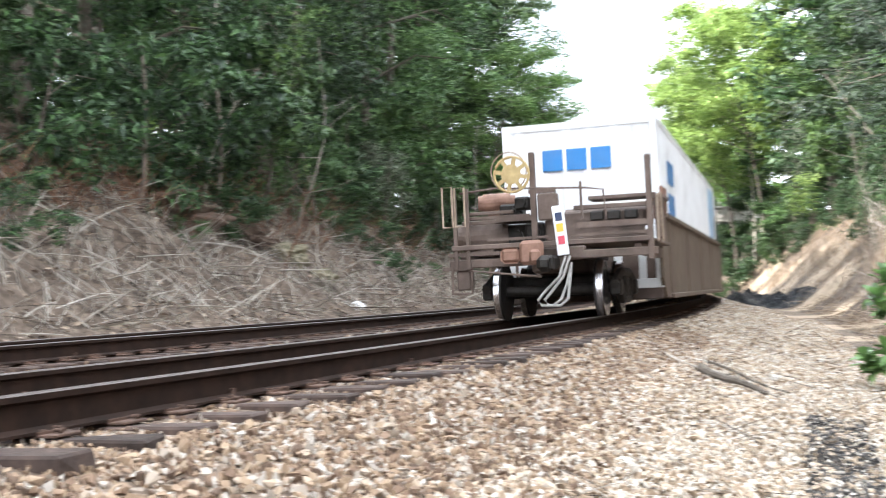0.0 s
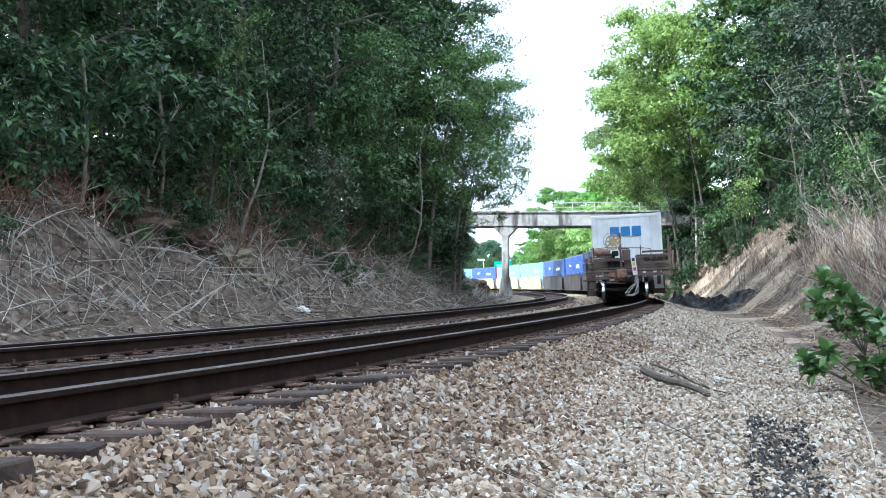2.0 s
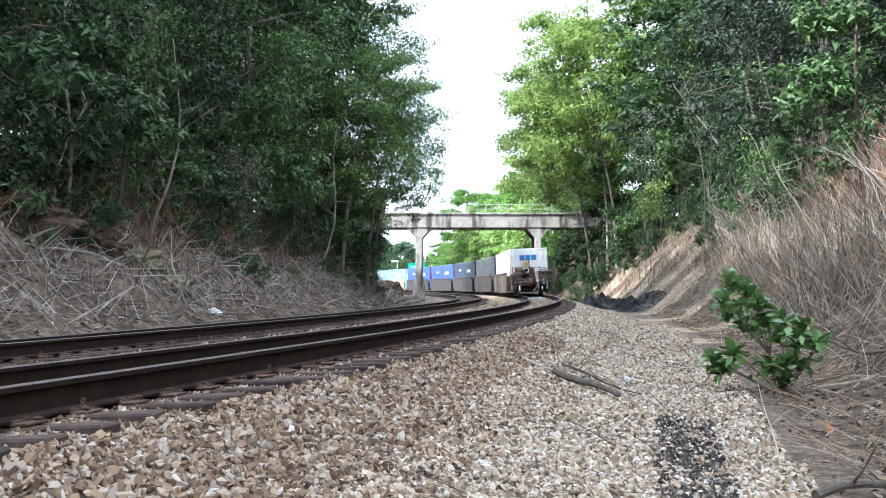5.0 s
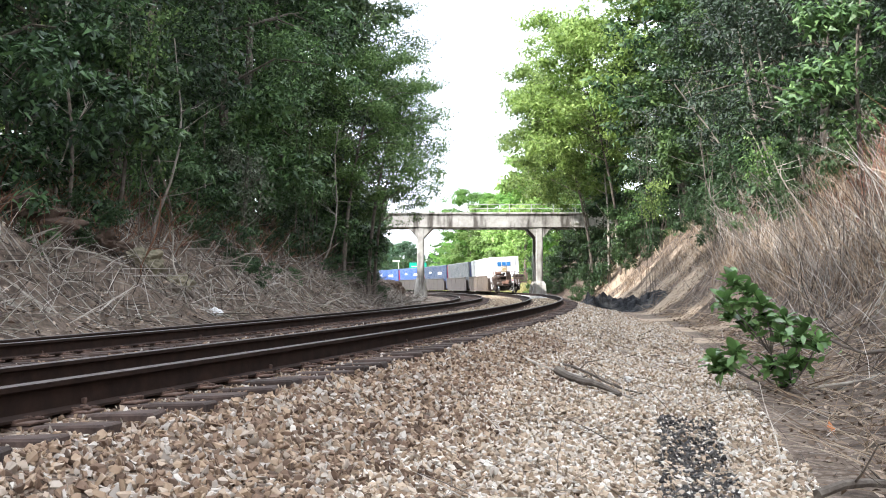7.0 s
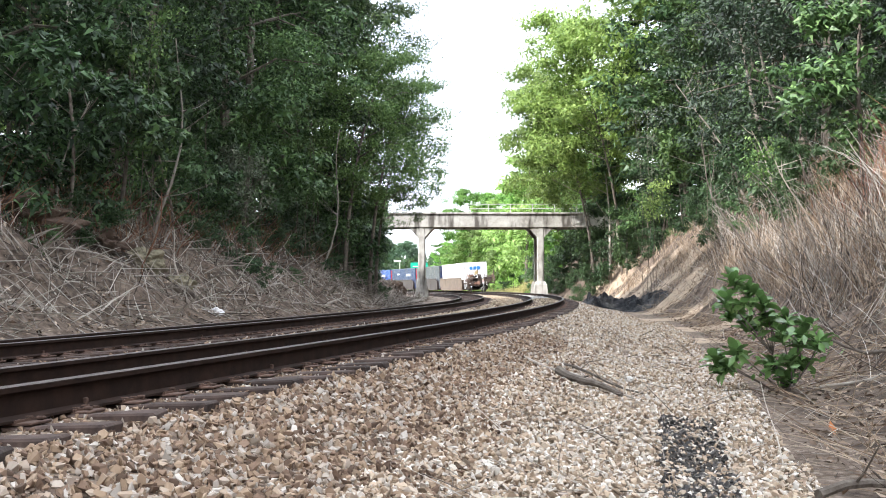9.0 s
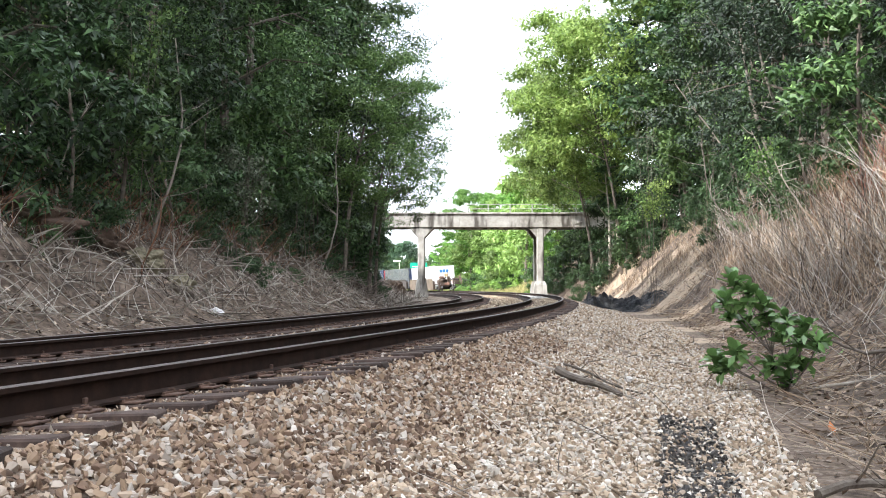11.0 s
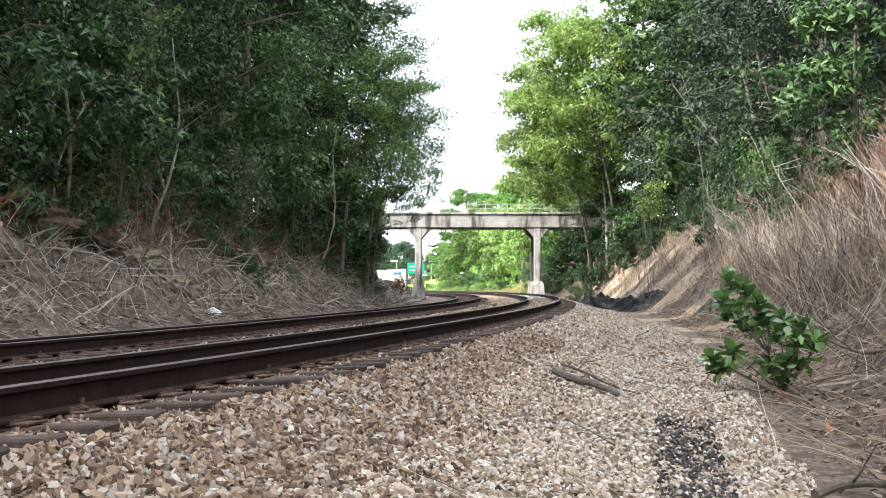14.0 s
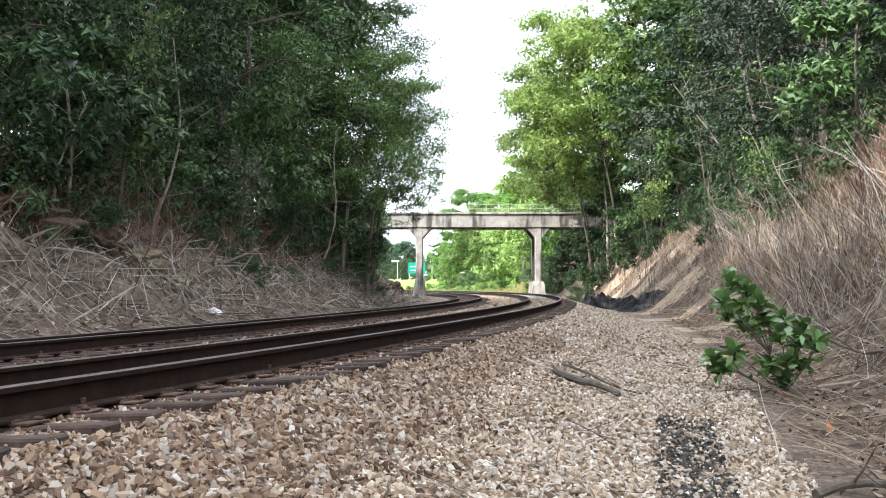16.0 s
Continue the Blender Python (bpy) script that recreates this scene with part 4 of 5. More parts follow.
for x, y, z0, z1, w, m, sd in ((-7.9, 30.5, 3.6, 8.2, .9, M_LEAF5, 61), (-9.2, 33.0, 3.4, 6.0, 1.2, M_LEAF2, 62), (-6.7, 40.5, 3.2, 5.2, 1.0, M_PALEVINE, 63), (-7.6, 40.0, 3.4, 5.6, .8, M_PALEVINE, 64),
                                (-5.6, 47.0, 4.0, 8.5, 1.2, M_LEAF5, 65), (-4.9, 56.0, 4.5, 9.0, 1.3, M_LEAF5, 66), (-9.5, 36.0, 5.5, 10.0, 1.6, M_LEAF5, 67), (13.4, 58.0, 7.0, 12.0, 1.4, M_LEAF5, 68),
                                (14.6, 57.0, 6.5, 9.5, 1.6, M_LEAF2, 69), (10.9, 60.0, 4.3, 6.2, 1.2, M_LEAF6, 70), (12.4, 44.0, 4.6, 6.4, 1.4, M_LEAF5, 71), (16.5, 46.0, 6.0, 8.4, 1.8, M_LEAF5, 72), (11.6, 66.0, 6.0, 11.0, 1.6, M_PALEVINE, 73)):
    vine(x, y, z0, z1, w, m, sd)
for x, y, dx, dz, r, sd in ((15.2, 57, -3.4, 6.4, .07, 81), (12.6, 48, -2.2, 4.6, .045, 84), (10.6, 34, -1.6, 2.9, .03, 86),
                            (-8.6, 34, .9, 6.5, .05, 87), (-5.6, 52, 1.2, 6.5, .05, 88)):
    bare("bare_tree", "thin pale bare trunk with twigs in the wood's edge", x, y, dx, dz, r=r, twigs=9, seed=sd, kink=.35, mat=M_GREYTRUNK)


def lying(name, label, x0, y0, x1, y1, r, lift=.03, lift1=None, seed=1, twigs=2, mat=None, category="branch"):
    path = []
    for u in np.linspace(0, 1, 6):
        x, y = x0 + (x1 - x0) * u, y0 + (y1 - y0) * u
        path.append(on(x, y, r + lift + ((lift1 or lift) - lift) * u + .03 * math.sin(u * 7 + seed)))
    return bare_tree(name, label, path, r, r * .5, twigs, seed, mat, category)


lying("fallen_log", "rotten brown log lying on the gravel", 1.35, 13.75, 1.95, 12.75, .055, seed=3, mat=M_BARK, category="log", twigs=1)
lying("fallen_branch", "dead branch lying on the gravel", 1.05, 14.6, 2.15, 12.9, .022, seed=4, twigs=4)
lying("fallen_branch", "dead branch lying on the gravel", 1.5, 15.2, 2.3, 13.4, .02, seed=5, twigs=3, mat=M_BARK)
lying("fallen_branch", "thick dead branch lying in the litter", 2.3, 7.15, 3.3, 7.75, .035, .04, .08, seed=6, twigs=3, mat=M_BARK)
lying("fallen_branch", "dead branch lying across the litter", 4.5, 13.9, 6.2, 14.4, .02, .1, seed=7, twigs=2)
lying("fallen_branch", "dead branch leaning on the bank", 5.9, 14.6, 5.1, 16.4, .03, .05, .7, seed=8, twigs=2, mat=M_BARK)
lying("fallen_branch", "long pale branch lying on the cut bank", -6.9, 38.5, -5.4, 40.5, .05, .1, seed=9, twigs=3)
lying("fallen_branch", "pale branch lying on the cut bank", -9.6, 26.0, -8.0, 28.0, .03, .2, seed=10, twigs=4)
lying("fallen_log", "short dark log on the cut bank", -7.2, 30.6, -6.6, 31.8, .09, .05, seed=11, twigs=0, mat=M_BARK, category="log")
lying("thin_stalk", "single pale dry stalk standing by the ditch", 2.5, 8.54, 2.62, 9.6, .006, .0, .55, seed=12, twigs=1, category="stalk")


def lump(name, label, category, x, y, dims, mat, seed, dz=0.0, sub=2, rough=.25):
    bm = bmesh.new()
    bmesh.ops.create_icosphere(bm, subdivisions=sub, radius=1)
    for v in bm.verts:
        v.co *= 1 + rough * noise.noise(v.co * 1.7 + Vector((seed, 0, 0))) + rough * .5 * noise.noise(v.co * 4 + Vector((0, seed, 0)))
        v.co = Vector((v.co.x * dims[0], v.co.y * dims[1], v.co.z * dims[2]))
    o = part(name, bm, mat)
    o.matrix_basis = Matrix.Translation(on(x, y, dz)) @ pose(0, 0, 0, 0, 0, seed * 40)
    return tagged(o, label, category)


M_PLASTIC = material("white_plastic_film", [(0.3, (.7, .7, .7)), (0.7, (.85, .85, .85))], rough=.4, bump=.4, bump_scale=20)
M_SHEET = material("black_plastic_sheet", [(0.3, (.004, .004, .005)), (0.65, (.016, .017, .02)), (0.85, (.09, .09, .095))], scale=2.2, rough=.75, spec=.12, bump=.6, bump_scale=6, bump_dist=.08, spots=((.12, .11, .1), .5, 1.2))
M_ROCK = material("pale_rock", [(0.3, (.38, .36, .33)), (0.7, (.62, .6, .56))], rough=.9, bump=.4)
M_ORANGELEAF = material("orange_dead_leaf", [(0.3, (.35, .12, .05)), (0.7, (.5, .22, .09))], rough=.8, bump=.1)
lump("plastic_bag", "crumpled white plastic bag on the bank", "litter", -6.33, 32.0, (.2, .16, .13), M_PLASTIC, 1, .1, 3, .5)
M_CLAY = material("red_brown_clay", [(0.25, (.035, .024, .018)), (0.55, (.1, .068, .05)), (0.85, (.17, .125, .095))], scale=4, rough=.95, bump=.8, bump_scale=7, bump_dist=.08)
M_BOULDER = material("mossy_tan_boulder", [(0.25, (.08, .075, .045)), (0.6, (.22, .19, .13)), (0.9, (.34, .3, .23))], scale=3, rough=.95, bump=.7, bump_scale=8, bump_dist=.05)
lump("clay_outcrop", "red-brown clay outcrop standing out of the bank", "outcrop", -10.2, 27.4, (1.1, .8, .5), M_CLAY, 1, -.12, 5, .8)
lump("clay_outcrop", "small brown clay outcrop on the bank", "outcrop", -8.9, 29.5, (.6, .5, .3), M_CLAY, 5, -.05, 5, .8)
lump("boulder", "mossy tan boulder half buried in the bank", "rock", -7.95, 30.6, (.62, .5, .36), M_BOULDER, 3, .05, 4, .4)
lump("boulder", "mossy tan boulder half buried in the bank", "rock", -7.3, 31.6, (.55, .4, .28), M_BOULDER, 8, .05, 4, .4)
lump("soil_mound", "rounded brown soil mound at the end of the bank", "mound", -4.3, 97.0, (1.0, 1.2, .7), M_CLAY, 9, -.1, 4, .5)
lump("rock", "single pale rock on the gravel", "rock", 2.37, 14.92, (.07, .06, .05), M_ROCK, 2, .04)


def build_sheet():
    """A heap of crumpled black plastic sheeting in the ditch."""
    w, d = 64, 30
    verts, faces = [], []
    for j in range(d + 1):
        for i in range(w + 1):
            u, v = i / w, j / d
            x, y = 7.7 + 4.3 * u + .3 * v, 61.5 + 8 * v + 1.0 * math.sin(u * 5)
            edge = min(1, 6 * min(u, 1 - u, v, 1 - v))
            p = Vector((x * 1.3, y * 1.3, 0))
            h = .3 + .55 * abs(noise.noise(p)) + .4 * abs(noise.noise(p * 2.1)) + .07 * noise.noise(p * 5)
            verts.append((x, y, ground_z(x, y) - .05 + edge * h * (.95 + .2 * math.sin(u * 6) + .3 * u)))
    for j in range(d):
        for i in range(w):
            a = j * (w + 1) + i
            faces.append((a, a + 1, a + w + 2, a + w + 1))
    o = raw("plastic_sheet", verts, faces, M_SHEET)
    tagged(o, "heap of crumpled black plastic sheeting in the ditch", "tarpaulin")


build_sheet()


def build_sign():
    M_SIGN = material("green_sign_face", [(0.3, (.0, .2, .15)), (0.7, (.01, .28, .21))], rough=.5, bump=0)
    t = new("highway_sign")
    t.matrix_basis = Matrix.Translation(on(-5.6, 250))
    g = ground_z(-5.6, 250)
    bm = bmesh.new()
    box(bm, .1, 0, 4.75 - g, 3.7, .1, 2.4, .05)
    part("sign_panel", bm, M_SIGN, t, "green sign panel")
    bm = bmesh.new()
    for z in (4.3, 5.1):
        box(bm, -.1, -.07, z - g, 2.4, .03, .16)
    part("sign_bars", bm, M_WHITEBAR, t, "plain pale bars of unreadable writing")
    for x in (-1.5, 1.5, 3.4):
        bm = bmesh.new()
        tube(bm, [(x, .15, -.2), (x, .15, 5.4 - g)], .12, None, 8)
        part("post", bm, M_RAILPIPE, t)
    tagged(t, "green highway sign on grey posts past the bridge", "road sign")
    t = new("street_lamp")
    g = ground_z(-9.7, 250)
    t.matrix_basis = Matrix.Translation((-9.7, 250, g))
    bm = bmesh.new()
    tube(bm, [(0, 0, -.2), (0, 0, 6.2 - g)], .12, .08, 8)
    part("pole", bm, M_RAILPIPE, t)
    bm = bmesh.new()
    box(bm, -.5, 0, 6.3 - g, 1.6, .5, .3, .08)
    part("lamp_head", bm, M_WHITEBAR, t)
    tagged(t, "pale grey street lamp beside the highway", "street lamp")


M_WHITEBAR = material("pale_grey_paint", [(0.3, (.6, .6, .6)), (0.7, (.75, .75, .75))], rough=.6, bump=0)
build_sign()
b0 = on(3.54, 10.61, .02)
bm = bmesh.new()
vs = [bm.verts.new(v) for v in ((0, -.07, 0), (.04, 0, .03), (0, .08, .05), (-.045, .01, .02))]
bm.faces.new(vs[:3]), bm.faces.new((vs[0], vs[2], vs[3]))
lf = part("dead_leaf", bm, M_ORANGELEAF)
lf.matrix_basis = Matrix.Translation(b0) @ pose(0, 0, .02, 35, 10, 20)
tagged(lf, "single orange dead leaf lying in the litter", "leaf")


# ---------------------------------------------------------------- the train
M_WELL = material("grimy_brown_car_paint", [(0.3, (.085, .06, .048)), (0.6, (.15, .11, .09)), (0.85, (.2, .155, .13))], scale=3, rough=.65, bump=.15, spots=((.05, .035, .028), .7, 1.4))
M_WELLSIDE = material("dusty_brown_side_paint", [(0.3, (.08, .058, .042)), (0.6, (.14, .105, .075)), (0.85, (.19, .145, .105))], scale=2, rough=.7, bump=.1, spots=((.09, .06, .045), .6, 1.1))
M_WELLDARK = material("dark_grimy_car_paint", [(0.3, (.028, .021, .019)), (0.6, (.06, .046, .041)), (0.85, (.1, .078, .068))], scale=2.5, rough=.65, bump=.1, spots=((.02, .016, .014), .6, 1.2))
M_TAN = material("dusty_tan_car_paint", [(0.3, (.42, .3, .15)), (0.7, (.6, .46, .26))], scale=2, rough=.65, bump=.1, spots=((.16, .11, .07), .7, .9))
M_DARKIRON = material("greasy_black_iron", [(0.3, (.012, .011, .01)), (0.7, (.04, .034, .03))], scale=8, rough=.6, bump=.2, metal=.3)
M_TREAD = material("polished_wheel_tread", [(0.3, (.6, .6, .62)), (0.7, (.8, .8, .82))], scale=9, rough=.25, metal=1.0, bump=.03)
M_YELLOWIRON = material("faded_yellow_paint", [(0.3, (.3, .22, .1)), (0.7, (.48, .36, .17))], scale=10, rough=.6, bump=.15)
M_TANIRON = material("dusty_tan_iron", [(0.3, (.2, .15, .11)), (0.7, (.36, .28, .21))], scale=8, rough=.7, bump=.1)
M_REDBROWN = material("oxide_brown_paint", [(0.3, (.15, .08, .055)), (0.7, (.26, .15, .11))], scale=6, rough=.65, bump=.2)
M_GREYHOSE = material("grey_rubber_hose", [(0.3, (.22, .21, .2)), (0.7, (.36, .35, .33))], scale=10, rough=.7, bump=.1)


def paint(name, c, dirt=(.2, .17, .14)):
    return material(name, [(0.2, tuple(v * .82 for v in c)), (0.75, c)], scale=1.6, rough=.45, bump=.04, spots=(dirt, .25, .9), spec=.4)


M_WHITE = paint("white_container_paint", (.82, .83, .84))
M_NAVY = paint("navy_container_paint", (.02, .035, .09))
M_BLUE = paint("blue_container_paint", (.03, .075, .27))
M_LBLUE = paint("light_blue_container_paint", (.2, .4, .6))
M_RED = paint("red_container_paint", (.45, .04, .06))
M_GREYBOX = paint("dark_grey_container_paint", (.06, .065, .075))
M_LOGO = paint("blue_lettering_paint", (.03, .2, .5))
M_YPATCH, M_RPATCH = paint("yellow_sticker", (.75, .5, .05)), paint("red_sticker", (.6, .06, .1))

UNIT = 17.7          # from truck to truck of the coupled platforms
FIRST = 20.5         # first shared truck, ahead of the rear axle


def wheelset(parent, y, keyed):
    bm = bmesh.new()
    w = new("wheelset")
    w.parent = parent
    w.matrix_basis = pose(0, y, .42)
    drum(bm, (0, 0, 0), (1, 0, 0), .085, 1.5, 12)
    drum(bm, (-.84, 0, 0), (1, 0, 0), .07, .3, 10)
    drum(bm, (.84, 0, 0), (1, 0, 0), .07, .3, 10)
    part("axle", bm, M_DARKIRON, w)
    for sgn in (-1, 1):
        bm = bmesh.new()
        x = sgn * .785
        drum(bm, (x, 0, 0), (1, 0, 0), .4, .1, 32)
        drum(bm, (x - sgn * .062, 0, 0), (1, 0, 0), .45, .03, 32)
        drum(bm, (x, 0, 0), (1, 0, 0), .14, .17, 16)
        for k in range(6):      # plate holes' ribs, so that the turning shows
            a = k * math.pi / 3
            box(bm, x, .24 * math.cos(a), .24 * math.sin(a), .125, .05, .05)
        wh = part("wheel", bm, M_DARKIRON, w, "dark steel wheel with bright tread")
        bm = bmesh.new()
        drum(bm, (x, 0, 0), (1, 0, 0), .42, .1, 36)
        part("tread", bm, M_TREAD, wh, "polished bright tread")
    return w


def truck(parent, yc, keyed=False):
    sets = [wheelset(parent, yc - .89, keyed), wheelset(parent, yc + .89, keyed)]
    for sgn in (-1, 1):
        bm = bmesh.new()
        x = sgn * .99
        for y0, z0, y1, z1 in ((-1.1, .47, -.45, .66), (-.45, .66, .45, .66), (.45, .66, 1.1, .47), (-.62, .5, -.35, .24), (-.35, .24, .35, .24), (.35, .24, .62, .5)):
            tube(bm, [(x, yc + y0, z0), (x, yc + y1, z1)], .075, None, 6)
        box(bm, x, yc - .89, .43, .17, .3, .26, .03)
        box(bm, x, yc + .89, .43, .17, .3, .26, .03)
        for dy in (-.16, 0, .16):
            drum(bm, (x, yc + dy, .44), (0, 0, 1), .065, .32, 10)
        part("side_frame", bm, M_DARKIRON, parent, "black cast truck side frame")
    bm = bmesh.new()
    box(bm, 0, yc, .52, 1.9, .34, .26, .04)
    for dy in (-.45, .45):
        box(bm, 0, yc + dy, .38, 1.5, .1, .14, .02)
    part("bolster", bm, M_DARKIRON, parent)
    return sets


def well(parent, y0, y1, mat):
    """The two deep side girders, floor and bulkheads between y0 and y1."""
    for sgn in (-1, 1):
        bm = bmesh.new()
        x = sgn * 1.47
        prof = [(y0, .55), (y0 + .45, .22), (y1 - .9, .22), (y1, .75), (y1, 1.25), (y1 - .7, 1.62), (y0 + .7, 1.62), (y0, 1.25)]
        a = [bm.verts.new((x - .03, y, z)) for y, z in prof]
        b = [bm.verts.new((x + .03, y, z)) for y, z in prof]
        bm.faces.new(a), bm.faces.new(b[::-1])
        for i in range(8):
            bm.faces.new((a[i], b[i], b[(i + 1) % 8], a[(i + 1) % 8]))
        box(bm, x, (y0 + y1) / 2, 1.63, .16, y1 - y0 - 1.4, .1, .015)
        box(bm, x, (y0 + y1) / 2, .24, .2, y1 - y0 - 1.9, .09, .015)
        for k in range(5):
            box(bm, x + sgn * .034, y0 + 1.2 + k * (y1 - y0 - 2.4) / 4, .93, .02, .12, 1.32, .006)
        bmesh.ops.recalc_face_normals(bm, faces=bm.faces)
        part("well_side", bm, M_WELLSIDE if y0 > 1.5 else mat, parent)
    bm = bmesh.new()
    for k in range(7):
        box(bm, 0, y0 + 1.2 + k * (y1 - y0 - 2.4) / 6, .26, 2.8, .35, .09)
    part("well_floor", bm, mat, parent)
    for y in (y0 + .25, y1 - .25):
        bm = bmesh.new()
        box(bm, 0, y, .8, 2.92, .1, 1.2, .02)
        box(bm, 0, y, .66, 1.2, .5, .22, .03)
        part("bulkhead", bm, mat, parent)


def container(name, mat, end_mat, length, label, logo=False, patch=None):
    """A ribbed steel box, its base at z = 0, centred."""
    c = new(name)
    w, h, L = 2.67, 2.92, length
    bm = bmesh.new()
    nw = int(L / .28)
    for sgn in (-1, 1):      # corrugated sides
        x = sgn * w / 2
        lo, hi = [], []
        for i in range(nw + 1):
            y = -L / 2 + .06 + (L - .12) * i / nw
            for dy, dx in ((0, 0), (.05, .03), (.14, .03), (.19, 0)):
                if y + dy < L / 2 - .06:
                    lo.append(bm.verts.new((x - sgn * dx, y + dy, .14)))
                    hi.append(bm.verts.new((x - sgn * dx, y + dy, h - .1)))
        for i in range(len(lo) - 1):
            bm.faces.new((lo[i], lo[i + 1], hi[i + 1], hi[i]))
    part("side_panel", bm, mat, c)
    bm = bmesh.new()
    for sx in (-1, 1):
        for sy in (-1, 1):
            box(bm, sx * (w / 2 - .06), sy * (L / 2 - .06), h / 2, .13, .13, h, .012)
        box(bm, sx * (w / 2 - .05), 0, h - .05, .12, L, .1, .01)
        box(bm, sx * (w / 2 - .05), 0, .08, .12, L, .16, .01)
    for sy in (-1, 1):
        box(bm, 0, sy * (L / 2 - .06), h - .06, w, .12, .12, .01)
        box(bm, 0, sy * (L / 2 - .06), .08, w, .12, .16, .01)
    part("corner_frame", bm, mat, c)
    bm = bmesh.new()
    box(bm, 0, 0, h - .03, w - .1, L - .1, .03)
    box(bm, 0, 0, .12, w - .1, L - .1, .04)
    part("roof", bm, mat, c)
    for sy in (-1, 1):      # ribbed ends
        bm = bmesh.new()
        rows = [(-w / 2 + .1 + (w - .2) * i / 36, .022 if i % 6 in (2, 3) else 0) for i in range(37)]
        lo = [bm.verts.new((x, sy * (L / 2 - .035 + d), .14)) for x, d in rows]
        hi = [bm.verts.new((x, sy * (L / 2 - .035 + d), h - .1)) for x, d in rows]
        for i in range(36):
            bm.faces.new((lo[i], lo[i + 1], hi[i + 1], hi[i]) if sy < 0 else (lo[i + 1], lo[i], hi[i], hi[i + 1]))
        part("end_panel", bm, end_mat, c)
    if logo:
        part("logo_mark", logo_bars(-L / 2 - .012), M_LOGO, c, "blue painted mark of plain shapes")
        bm = bmesh.new()
        for z, y in ((2.1, -5.9), (1.5, -5.9)):
            box(bm, w / 2 + .008, y, z, .01, 1.1, .42)
        part("side_mark", bm, M_LOGO, c, "blue painted side mark")
        bm = bmesh.new()
        box(bm, w / 2 + .008, L / 2 - 1.6, 1.7, .01, 1.6, 2.1)
        part("side_patch", bm, M_LBLUE, c, "light blue painted panel")
    elif patch:
        bm = bmesh.new()
        for sgn in (-1, 1):
            box(bm, sgn * (w / 2 + .006), -L * .22, 1.95, .01, 2.6, .3)
            box(bm, sgn * (w / 2 + .006), L * .2, 2.1, .01, 1.5, .2)
        part("side_mark", bm, patch, c)
    tagged(c, label, "shipping container", group="containers on the train")
    return c


def logo_bars(y):
    """Three heavy plain blocks in a row."""
    bm = bmesh.new()
    for x in (-.46, -.04, .38):
        box(bm, x, y, 2.27, .35, .012, .37, .004)
    return bm


